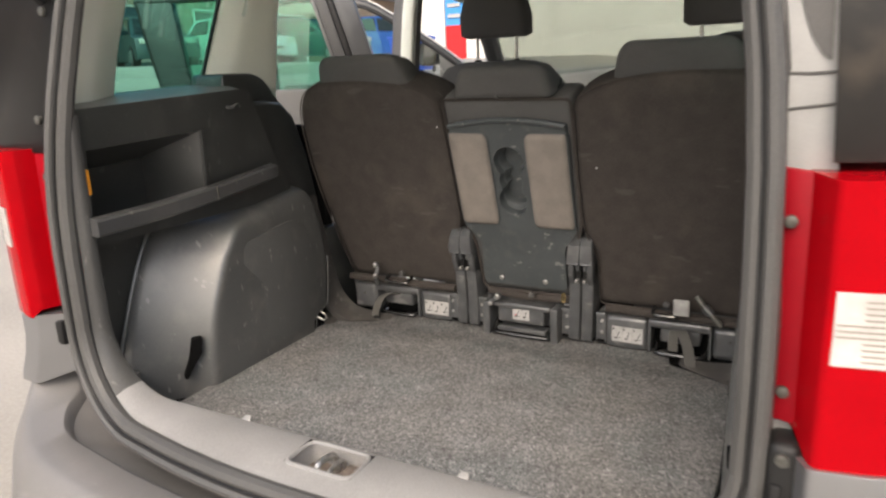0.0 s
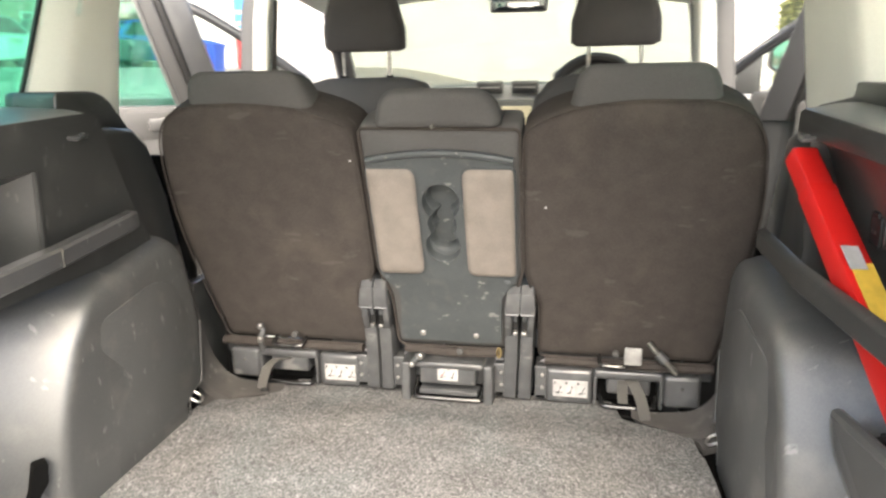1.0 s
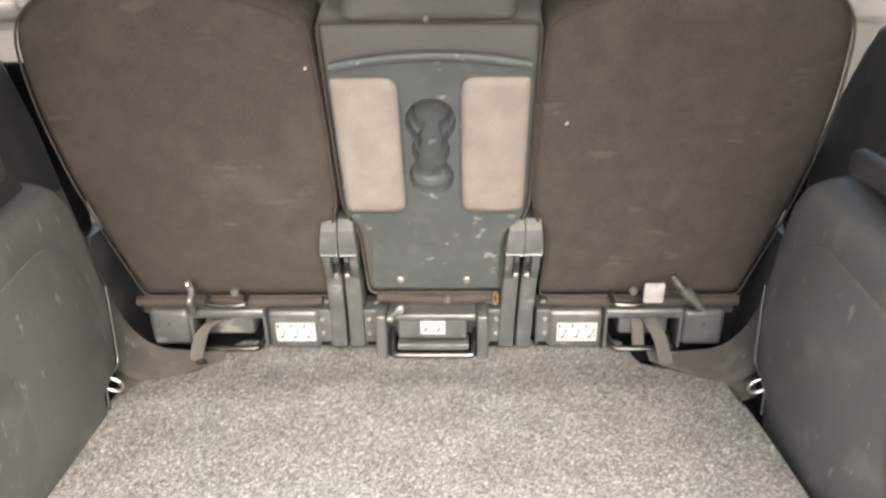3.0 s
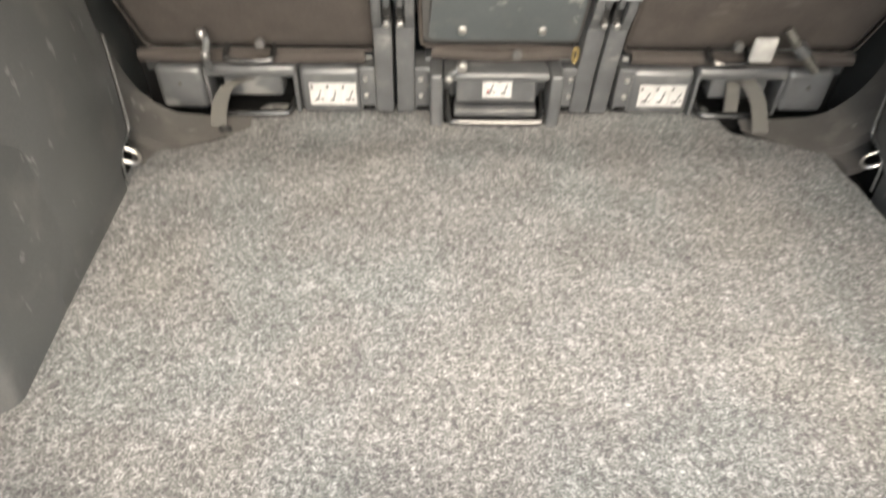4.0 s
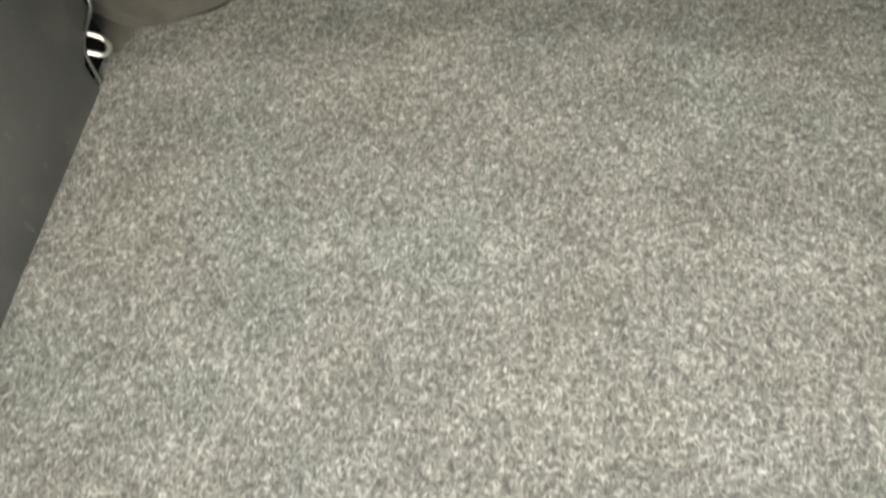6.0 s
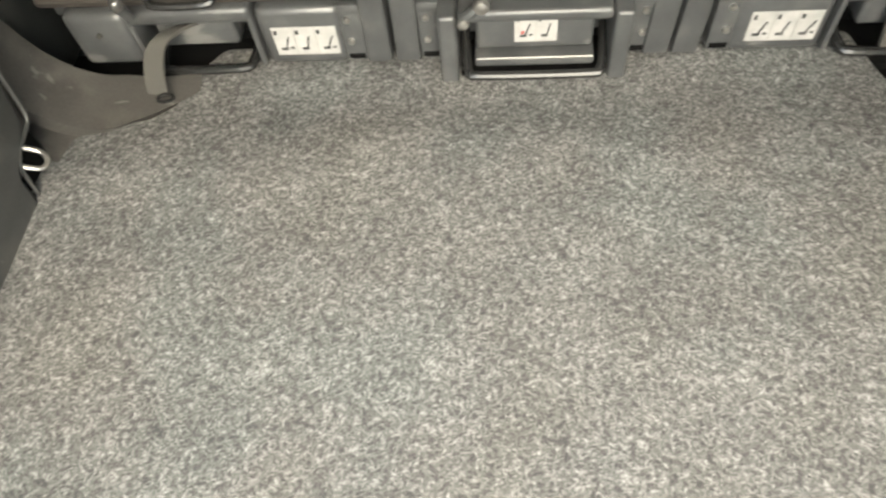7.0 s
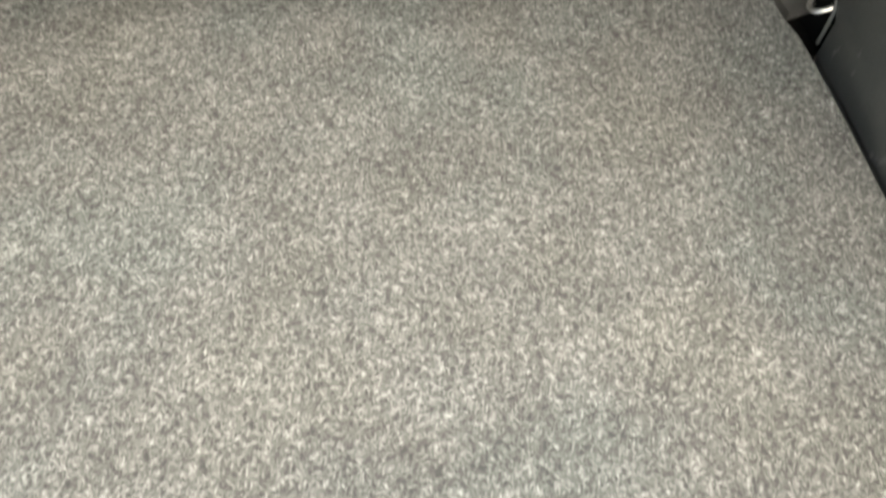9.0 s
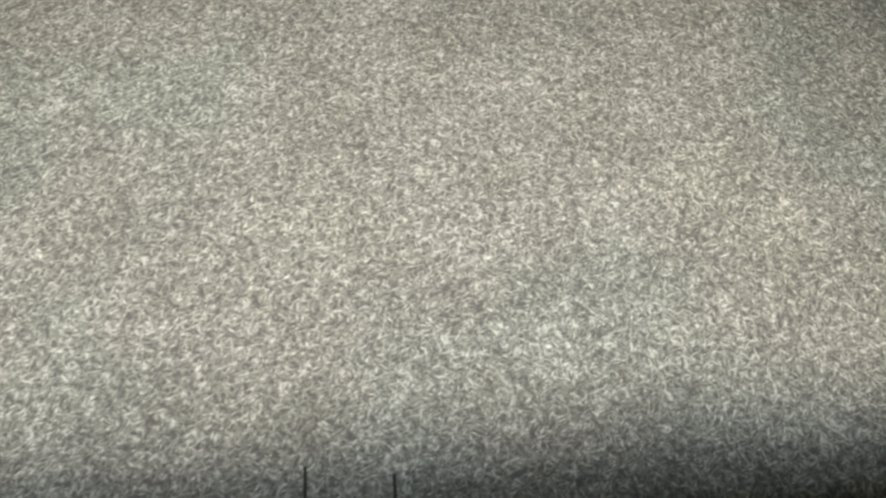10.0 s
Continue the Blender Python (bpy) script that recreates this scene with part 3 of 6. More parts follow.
    # bumper: a swept bar, flat on top, with a sunken step below the seal; it climbs at the corners
    half = [  # crest of the flat top, inner edge of the flat, bulge of the side
        ((0.790, -0.36, 0.735), (0.730, -0.36, 0.735), 0.012), ((0.780, -0.50, 0.735), (0.710, -0.49, 0.735), 0.018), ((0.738, -0.600, 0.731), (0.680, -0.560, 0.735), 0.028),
        ((0.690, -0.648, 0.722), (0.645, -0.580, 0.728), 0.034), ((0.674, -0.673, 0.695), (0.614, -0.606, 0.703), 0.038), ((0.636, -0.709, 0.672), (0.587, -0.655, 0.684), 0.040),
        ((0.578, -0.745, 0.660), (0.552, -0.688, 0.671), 0.042), ((0.526, -0.765, 0.656), (0.514, -0.703, 0.660), 0.046), ((0.444, -0.781, 0.652), (0.450, -0.711, 0.656), 0.050),
        ((0.332, -0.793, 0.647), (0.330, -0.724, 0.650), 0.054), ((0.170, -0.805, 0.643), (0.170, -0.731, 0.644), 0.056), ((0.0, -0.810, 0.642), (0.0, -0.735, 0.642), 0.056)]
    row = [((-a[0], a[1], a[2]), (-c[0], c[1], c[2]), w) for a, c, w in half] + half[-2::-1]
    crest, inner = smooth_path([r[0] for r in row], 3), smooth_path([r[1] for r in row], 3)
    bulge = [r[0] for r in smooth_path([(r[2], 0, 0) for r in row], 3)]
    rings = []
    for k, (a, c, w) in enumerate(zip(crest, inner, bulge)):
        a, c = Vector(a), Vector(c)
        d = Vector(crest[min(k + 1, len(crest) - 1)]) - Vector(crest[max(k - 1, 0)])
        o = Vector((d.y, -d.x, 0)).normalized()
        up = Vector((0, 0, 1))
        foot = Vector((a.x, a.y, 0)) + o * w * 0.5
        rings.append([c - o * 0.10 - up * 0.06, c - o * 0.035 - up * 0.030, c - o * 0.010 - up * 0.021, c - o * 0.002 - up * 0.004, c + o * 0.004, a - o * 0.008, a - up * 0.0015, a + o * 0.008 - up * 0.010,
                      a + o * w * 0.72 - up * 0.045, a + o * w - up * 0.10, Vector((foot.x, foot.y, 0.42)), Vector((foot.x, foot.y, 0.28)) - o * 0.06, Vector((foot.x, foot.y, 0.28)) - o * 0.16])
    part("rear_bumper", loft(rings), BUMPER, car, "dark grey plastic rear bumper with a loading step", sharp=40)
    # roof with headliner
    rings = []
    for y, w, z in ((-0.60, 0.56, 1.575), (-0.3, 0.60, 1.60), (0.3, 0.62, 1.625), (0.8, 0.61, 1.615), (1.12, 0.58, 1.565)):
        rings.append([(w * u, y, z - 0.05 * u * u) for u in (-1, -0.8, -0.5, 0, 0.5, 0.8, 1)] + [(w * u, y, z - 0.03 - 0.05 * u * u) for u in (1, 0.8, 0.5, 0, -0.5, -0.8, -1)])
    part("roof", loft(rings), SILVER, car, "silver roof")
    rings = [[(x, y, z - 0.036) for x, y, z in r[:7]] + [(x, y, z - 0.044) for x, y, z in r[:7][::-1]] for r in rings]
    part("headliner", loft(rings), CREAM, car, "cream headliner")
    # raised tailgate above the opening
    def gate_point(u, f, low=0.0):
        y, z = lerp(-0.60, -1.27, f), lerp(1.60, 2.36, f) + 0.05 * math.sin(f * math.pi)
        w = lerp(0.56, 0.60, min(1, f * 2))
        return (w * u, y + 0.03 * low, z - 0.02 * u * u - 0.07 * low)

    def gate_slab(us, fs, d0=0.0, d1=1.0):
        return loft([[gate_point(u, f, d0) for u in us] + [gate_point(u, f, d1) for u in us[::-1]] for f in fs])
    gate = part("tailgate", gate_slab((-1, -0.6, 0, 0.6, 1), (0.56, 0.6, 0.75, 0.9, 0.98, 1.0)), SILVER, car, "silver tailgate raised open")
    for us in ((-1, -0.95, -0.88), (0.88, 0.95, 1)):
        part("window_surround", gate_slab(us, (0.0, 0.2, 0.4, 0.558)), SILVER, gate)
    part("header", gate_slab((-0.878, -0.4, 0, 0.4, 0.878), (0.0, 0.06, 0.10)), SILVER, gate)
    ob = part("rear_window", gate_slab((-0.877, -0.4, 0, 0.4, 0.877), (0.102, 0.3, 0.558), 0.10, 0.16), CLEAR, gate, "clear tailgate window")
    ob.visible_shadow = False
    part("tailgate_lining", gate_slab((-0.88, -0.4, 0, 0.4, 0.88), (0.60, 0.75, 0.93), 1.02, 1.2), PLASTIC, gate, "dark plastic tailgate lining")
    for s in (-1, 1):
        part("gas_strut", tube([(s * 0.56, -0.585, 1.40), (s * 0.555, -0.80, 1.60)], 0.009, 8), BLACKRUB, gate)
    # A pillars, windscreen, bonnet
    for s in (-1, 1):
        bm = tube(smooth_path([(0.58 * s, 1.12, 1.555), (0.66 * s, 1.45, 1.33), (0.73 * s, 1.80, 1.05)], 5), 0.038, 10)
        part("windscreen_pillar", bm, PLASTIC_SOFT, car, "dark grey windscreen pillar")
    ws = [[(x * w, y - 0.05 * x * x, z) for x in (-1, -0.6, -0.2, 0.2, 0.6, 1)] for y, z, w in ((1.14, 1.56, 0.57), (1.5, 1.34, 0.65), (1.92, 1.05, 0.72))]
    ob = part("windscreen", loft([r + [(x, y + 0.004, z + 0.003) for x, y, z in r[::-1]] for r in ws]), WINDSCREEN, car, "clear windscreen, tinted to dim the view ahead")
    ob.visible_shadow = False
    rings = []
    for y, z, w in ((1.80, 1.045, 0.72), (1.95, 1.085, 0.74), (2.2, 1.05, 0.73), (2.5, 0.95, 0.68), (2.72, 0.80, 0.60), (2.78, 0.60, 0.6)):
        top = [(w * u, y - 0.10 * u * u * (y > 2.4), z - 0.06 * u * u) for u in (-1, -0.75, -0.4, 0, 0.4, 0.75, 1)]
        rings.append(top + [(x, yy, zz - 0.03) for x, yy, zz in top[::-1]])
    part("bonnet", loft(rings), SILVER, car, "silver bonnet")
    bm = box(-0.76, 0.76, 2.70, 2.84, 0.25, 0.62, 0.05, 4)
    part("front_bumper", bm, BUMPER, car)
    # floor pan and bulkhead
    part("floor_pan", box(-0.72, 0.72, -0.44, 1.85, 0.30, 0.36, 0.01), VOID, car)
    part("boot_tub", box(-0.66, 0.66, -0.60, 0.20, 0.56, 0.596, 0.005), VOID, car)
    part("rear_panel", box(-0.60, 0.60, -0.612, -0.585, 0.30, 0.66, 0.005), BUMPER, car)


shell()


# ---- boot floor ----
def boot_carpet():
    pts = [(-0.515, -0.58), (0.516, -0.58), (0.513, -0.30), (0.504, -0.10), (0.498, -0.028), (0.490, 0.0), (0.486, 0.046), (0.462, 0.056), (0.411, 0.079), (0.360, 0.100), (0.349, 0.14), (0.340, 0.175),
           (-0.350, 0.175), (-0.386, 0.122), (-0.387, 0.090), (-0.412, 0.069), (-0.475, 0.053), (-0.530, 0.042), (-0.530, -0.02), (-0.515, -0.05)]
    pts = rounded(pts, 0.008, 3)
    bm = prism([(x, y, F - 0.022) for x, y in pts], (0, 0, 0.022), 0.004, 2)
    ob = part("boot_carpet", bm, FELT)
    for x, y0, y1 in ((-0.033, -0.556, -0.526), (0.026, -0.560, -0.536)):
        part("slit", box(x - 0.0012, x + 0.0012, y0, y1, F - 0.004, F + 0.0006, 0), BLACKRUB, ob)
    tagged(ob, "grey speckled felt boot floor carpet, worn and dusty", "carpet")


boot_carpet()


# ---- seats ----
A = math.atan(0.31)


def sp(x, z, out=0.0):
    """A point on the rear bench's leaning back, x across and at height z; out: metres towards the boot."""
    y = 0.147 - 0.31 * (z - 0.759)
    return (x, y - out * math.cos(A), z - out * math.sin(A))


FWD = Vector((0, math.cos(A), math.sin(A)))


def cushion(outline, back, rim, depth, puff=0.02, well=0.0):
    """A padded back: a flat rear face, a rounded rim and a bulging front. outline: (x, z) points."""
    cx = sum(p[0] for p in outline) / len(outline)
    cz = sum(p[1] for p in outline) / len(outline)

    def ring(k, out):
        return [sp(cx + (x - cx) * k, cz + (z - cz) * k, out) for x, z in outline]
    rows = [ring(0.30, back - well), ring(0.72, back - well), ring(0.73, back), ring(0.93, back), ring(0.975, back - 0.003), ring(0.995, back - 0.012), ring(1.0, back - 0.03),
            ring(1.0, back - depth + rim), ring(0.97, back - depth + rim * 0.3), ring(0.9, back - depth), ring(0.5, back - depth - puff)]
    return loft(rows)


def plate_with_hole(outline, holes, out, thick, deep):
    """A plastic plate on the seat's back with a recess: (x, z) outlines."""
    bm = bmesh.new()
    for ring in [outline] + holes:
        vs = [bm.verts.new(sp(x, z, out)) for x, z in ring]
        for i in range(len(vs)):
            bm.edges.new((vs[i], vs[(i + 1) % len(vs)]))
    bmesh.ops.triangle_fill(bm, use_beauty=True, edges=bm.edges[:])
    outer = {tuple(round(c, 5) for c in sp(x, z, out)) for x, z in outline}
    for edges, vec in (([e for e in bm.edges if len(e.link_faces) == 1 and all(tuple(round(c, 5) for c in v.co) in outer for v in e.verts)], FWD * thick),
                       ([e for e in bm.edges if len(e.link_faces) == 1 and not all(tuple(round(c, 5) for c in v.co) in outer for v in e.verts)], FWD * deep)):
        ex = bmesh.ops.extrude_edge_only(bm, edges=edges)
        vs = [g for g in ex["geom"] if isinstance(g, bmesh.types.BMVert)]
        bmesh.ops.translate(bm, vec=vec, verts=vs)
        if vec.length > thick * 1.01:
            es = [g for g in ex["geom"] if isinstance(g, bmesh.types.BMEdge) and all(v in vs for v in g.verts)]
            bmesh.ops.contextual_create(bm, geom=es)
    return bm


def headrest(parent, x0, x1, z0, z1, back=0.0):
    """A low pad headrest that sits over the top of a rear seat."""
    o = rounded([(x0 - 0.006, z0), (x1 + 0.006, z0), (x1 - 0.012, z1), (x0 + 0.012, z1)], [0.012, 0.012, 0.034, 0.034], 5)
    cx, cz = (x0 + x1) / 2, (z0 + z1) / 2

    def ring(k, out):
        return [sp(cx + (x - cx) * k, cz + (z - cz) * k, out - back) for x, z in o]
    rows = [ring(0.5, 0.012), ring(0.85, 0.010), ring(0.95, 0.004), ring(1.0, -0.010), ring(1.0, -0.030), ring(0.99, -0.075), ring(0.93, -0.095), ring(0.8, -0.105), ring(0.4, -0.11)]
    rows = [[(x, y, z - max(0.0, (y - front) * 0.42) * (z > cz)) for x, y, z in r] for front in [sp(cx, z1, -0.012)[1]] for r in rows]
    hr = part("headrest", loft(rows), SEATCLOTH, parent, "charcoal cloth headrest", sharp=60)
    seam = [sp(x, z, 0.0065 - back) for x, z in rounded([(x0 + 0.010, z0 + 0.006), (x1 - 0.010, z0 + 0.006), (x1 - 0.030, z1 - 0.010), (x0 + 0.030, z1 - 0.010)], 0.025, 4)]
    part("seam", tube(seam, 0.0016, 5, closed=True), SEATCLOTH, hr)
    return hr


def sticker(parent, x0, x1, z0, z1, y, n):
    st = part("label_sticker", box(x0, x1, y - 0.0012, y, z0, z1, 0.0004, 1), LABEL, parent, "white warning label with small pictures")
    w = (x1 - x0) / n
    for k in range(n):
        cx = x0 + w * (k + 0.5)
        h = z1 - z0
        dx = (0.10, 0.05, 0.16)[k % 3] * w
        yy = y - 0.0020

        def bar(pts, bm=None):
            return prism([(cx + u * w, yy, z0 + v * h) for u, v in pts], (0, 0.0007, 0), 0, bm=bm)
        # a little seat: leaning back, base, and a dark box with its number
        b = bar([(-0.02, 0.30), (0.06, 0.30), (0.16 + dx / w, 0.66), (0.09 + dx / w, 0.68)])
        b = bar([(-0.24, 0.20), (0.08, 0.20), (0.08, 0.28), (-0.24, 0.28)], b)
        b = bar([(-0.40, 0.76), (-0.26, 0.76), (-0.26, 0.90), (-0.40, 0.90)], b)
        if k != 1:
            b = bar([(0.20, 0.24), (0.36, 0.24), (0.36, 0.30), (0.20, 0.30)], b)
        if n == 2 and k == 0:
            part("red_arrow", bar([(-0.18, 0.30), (-0.04, 0.34), (-0.06, 0.44), (-0.18, 0.38)]), REDINK, st)
        part("picture", b, INK, st)
        if k:
            part("divider", box(x0 + w * k - 0.0004, x0 + w * k + 0.0004, y - 0.0018, y - 0.0012, z0, z1, 0), BUCKLE, st)
    return st


def screw(parent, c, r=0.006, mat=None, axis="y"):
    b = disc(c, r, 0.006, axis, 10, 0.001)
    return part("screw", b, mat or DULLSCREW, parent)


def hinge_tower(parent, x0, x1, gap, lean=0.0):
    """One steel hinge arm with its folded cap, at the side of a rear seat. gap: the side, -1 or 1, on which its twin stands; lean: how far the foot stands inwards."""
    def shear(bm):
        for v in bm.verts:
            v.co.x -= lean * min(1.0, max(0.0, (0.86 - v.co.z) / 0.22))
        return bm
    w = x1 - x0
    mid = x0 + w * 0.5
    low = rounded([(0.136, 0.628), (0.134, 0.70), (0.124, 0.778), (0.165, 0.79), (0.19, 0.78), (0.195, 0.628)], 0.004, 2)
    arm = part("hinge_arm", shear(prism([(x0 + 0.0015, y, z) for y, z in low], (w - 0.003, 0, 0), 0.003, 2)), STEEL_BLACK, parent, "grey steel hinge arm")
    a, b = (x0 + 0.0015, mid) if gap > 0 else (mid, x1 - 0.0015)
    cheek = rounded([(0.124, 0.770), (0.110, 0.800), (0.106, 0.834), (0.150, 0.840), (0.165, 0.770)], 0.003, 2)
    part("arm_cheek", shear(prism([(a, y, z) for y, z in cheek], (b - a, 0, 0), 0.003, 2)), STEEL_BLACK, arm)
    a, b = (mid, x1 - 0.002) if gap > 0 else (x0 + 0.002, mid)
    # black block stands for the shade inside the steel arm's recess
    part("recess", shear(box(a, b, 0.126, 0.165, 0.775, 0.835, 0.002)), BLACKRUB, arm)
    part("pivot", shear(box(a + 0.001, b - 0.001, 0.116, 0.135, 0.803, 0.832, 0.004, 3)), STEEL_BLACK, arm)
    part("stop_tab", shear(box(a + 0.002, b - 0.002, 0.114, 0.132, 0.776, 0.784, 0.002)), CHROME, arm)
    taper = 0.006
    cap = [(0.104, 0.822), (0.098, 0.828), (0.096, 0.842), (0.099, 0.868), (0.112, 0.884), (0.150, 0.888), (0.165, 0.85), (0.150, 0.822)]
    rows = []
    for f, k in ((0.0, 0.92), (0.06, 1.0), (0.94, 1.0), (1.0, 0.92)):
        row = []
        for y, z in cap:
            t = max(0.0, (z - 0.835) / 0.053)
            lo = x0 - 0.001 + (taper * t if gap > 0 else 0.0)
            hi = x1 + 0.001 - (taper * t if gap < 0 else 0.0)
            row.append((lerp(lo, hi, f), 0.128 + (y - 0.128) * k, 0.855 + (z - 0.855) * k))
        rows.append(row)
    part("hinge_cap", shear(loft(rows)), STEEL_BLACK, arm, "folded steel cap")
    part("cap_lip", shear(tube([(x0 + 0.001, 0.101, 0.825), (x1 - 0.001, 0.101, 0.825)], 0.0032, 8)), STEEL_BLACK, arm)
    return arm


def fold_bracket(parent, x, s):
    """Foot bracket with bolts beside the arm."""
    b = box(x - 0.012, x + 0.012, 0.140, 0.20, 0.630, 0.700, 0.003)
    br = part("foot_bracket", b, STEEL_BLACK, parent)
    part("bracket_edge", box(x - 0.012, x + 0.012, 0.136, 0.146, 0.692, 0.704, 0.003), STEEL_BLACK, br)
    # near-black inlay in place of the slot's shaded inside
    part("bracket_slot_shade", box(x - 0.009, x + 0.009, 0.1385, 0.145, 0.632, 0.638, 0.001), VOID, br)
    for z in (0.656, 0.684):
        screw(br, (x + 0.003 * s, 0.139, z), 0.0036, CHROME)


def outer_seat(s):
    M = lambda x: (CX + x) if s > 0 else -0.001 - x
    side = "outer rear car seat with brown velour back, upright"
    seat = thing("rear_car_seat", (M(0.35), 0.19, F), side, "car seat", "rear seats")
    o = [(0.174, 0.716), (0.178, 0.84), (0.150, 0.90), (0.148, 1.05), (0.152, 1.190), (0.185, 1.212), (0.25, 1.234), (0.345, 1.245), (0.462, 1.243), (0.515, 1.228), (0.548, 1.185), (0.562, 1.09), (0.560, 0.97), (0.545, 0.85), (0.520, 0.716)]
    o = rounded(o, [0.012, 0.02, 0.03, 0.02, 0.015, 0.03, 0.04, 0.04, 0.04, 0.05, 0.05, 0.05, 0.05, 0.05, 0.015], 3)
    o = [(CX + s * x, z) for x, z in o]
    if s < 0:
        o = o[::-1]
    bk = part("backrest", cushion(o, 0.0, 0.05, 0.13), VELOUR, seat, "worn brown velour seat back", sharp=50)
    cx = sum(p[0] for p in o) / len(o)
    cz = sum(p[1] for p in o) / len(o)
    pip = [sp(cx + (x - cx) * 0.986, cz + (z - cz) * 0.986, 0.0005) for x, z in o]
    part("piping", tube(pip, 0.0018, 6, closed=True), VELOUR, bk)
    # worn marks and loose threads on the velour
    part("thread_speck", disc(sp(M(-0.153 if s < 0 else 0.192), 1.136 if s < 0 else 1.051, 0.002) if s > 0 else sp(M(0.153), 1.136, 0.002), 0.0022, 0.002, "y", 8, 0.0004), LABEL, bk)
    hx = CX + s * 0.355
    headrest(seat, hx - 0.122, hx + 0.122, 1.200, 1.298, 0.018)
    # seat cushion ahead of the back
    cu = rounded([(0.30, 0.92), (0.66, 0.95), (0.72, 0.90), (0.70, 0.80), (0.20, 0.74), (0.20, 0.86)], 0.05, 4)
    part("seat_cushion", prism([(M(0.16), y, z) for y, z in cu], (s * 0.39, 0, 0), 0.03, 3), SEATCLOTH, seat)
    # lower steel frame
    fr = part("base_frame", box(min(M(0.18), M(0.52)), max(M(0.18), M(0.52)), 0.168, 0.20, 0.678, 0.706, 0.004), STEEL_BLACK, seat, "black steel base frame")
    part("hem", tube([sp(M(0.19), 0.712, 0.004), sp(M(0.35), 0.710, 0.005), sp(M(0.52), 0.712, 0.004)], 0.010, 8), VELOUR, seat)
    c0, c1, c2, c3 = (0.193, 0.290, 0.425, 0.498) if s > 0 else (0.197, 0.291, 0.428, 0.501)
    a0, a1 = sorted((M(c0), M(c1 - 0.002)))
    cov = part("release_cover", box(a0, a1, 0.142, 0.20, 0.622, 0.698, 0.009, 3), STEEL_BLACK, seat, "black cover with a white label")
    c = (a0 + a1) / 2 + 0.002
    sticker(cov, c - 0.034, c + 0.036, 0.638, 0.675, 0.142, 3)
    # open latch frame: two legs, top bar, block between dark gaps
    a0, a1 = sorted((M(c1), M(c2)))
    part("latch_bar", box(a0, a1, 0.138, 0.180, 0.684, 0.703, 0.006, 3), STEEL_BLACK, seat)
    part("latch_block", box(a0 + 0.026, a1 - 0.024, 0.146, 0.185, 0.650, 0.690, 0.005, 3), STEEL_BLACK, seat)
    # near-black boards put the shade of the openings into colour
    part("latch_gap_shade", box(a0 - 0.004, a1 + 0.004, 0.200, 0.205, 0.600, 0.70, 0.0), VOID, seat)
    part("latch_floor_shade", box(a0, a1, 0.130, 0.200, 0.604, 0.612, 0.0), VOID, seat)
    f0, f1 = sorted((M(c3 - 0.03), M(0.585)))
    part("side_filler", box(f0, f1, 0.205, 0.225, 0.575, 0.80, 0.004), BLACKRUB, seat)
    for xx in (a0, a1 - 0.006):
        part("latch_post", box(xx, xx + 0.006, 0.140, 0.19, 0.624, 0.69, 0.002), STEEL_BLACK, seat)
    # wire loops under and over the bar
    part("wire_loop", tube(smooth_path([(a0 + 0.014, 0.175, 0.634), (a0 + 0.018, 0.142, 0.629), (a0 + 0.030, 0.133, 0.628), (a1 - 0.030, 0.133, 0.628), (a1 - 0.016, 0.142, 0.629), (a1 - 0.012, 0.175, 0.634)], 3), 0.0055, 10), GLOSSWIRE, seat, "glossy black wire pull loop")
    l0, l1 = (a0 + 0.010, a0 + 0.064) if s > 0 else (a0 + 0.040, a0 + 0.108)
    part("top_loop", tube(smooth_path([(l0, 0.156, 0.728), (l0, 0.136, 0.722), (l0 + 0.008, 0.128, 0.718), (l1 - 0.008, 0.128, 0.718), (l1, 0.136, 0.722), (l1, 0.156, 0.728)], 3), 0.0042, 8), GLOSSWIRE, seat)
    a0, a1 = sorted((M(c2 + 0.002), M(c3)))
    ob = part("latch_housing", box(a0, a1, 0.142, 0.20, 0.628, 0.698, 0.010, 4), STEEL_BLACK, seat)
    screw(ob, ((a0 + a1) / 2, 0.141, 0.672), 0.003)
    # webbing pull strap hanging out of the gap
    if s > 0:
        m = M(0.372)
        path = smooth_path([(m - 0.012, 0.155, 0.684), (m - 0.006, 0.130, 0.684), (m + 0.008, 0.112, 0.662), (m + 0.018, 0.100, 0.626), (m + 0.020, 0.094, 0.618)], 5)
        part("strap_stub", ribbon(smooth_path([(m - 0.024, 0.150, 0.680), (m - 0.026, 0.134, 0.670), (m - 0.024, 0.126, 0.640)], 4), (0.020, 0, 0), 0.005), WEBBING, seat)
        wv = (0.022, 0, 0.004)
    else:
        m = M(0.392)
        path = smooth_path([(m + 0.030, 0.152, 0.676), (m + 0.014, 0.128, 0.684), (m - 0.004, 0.116, 0.672), (m - 0.014, 0.106, 0.644), (m - 0.016, 0.100, 0.624)], 5)
        wv = (0.024, 0, 0.004)
    part("pull_strap", ribbon(path, wv, 0.0035), WEBBING, seat, "grey webbing pull strap")
    # catch lever standing up at the frame
    if s > 0:
        part("buckle_tongue", box(M(0.346), M(0.380), 0.116, 0.124, 0.726, 0.763, 0.005, 3), BUCKLE, seat, "pale grey plastic tongue")
        rod = part("lever", tube([(M(0.392), 0.128, 0.772), (M(0.404), 0.122, 0.758), (M(0.446), 0.114, 0.716)], 0.0062, 10), DULLSCREW, seat, "dull steel lever")
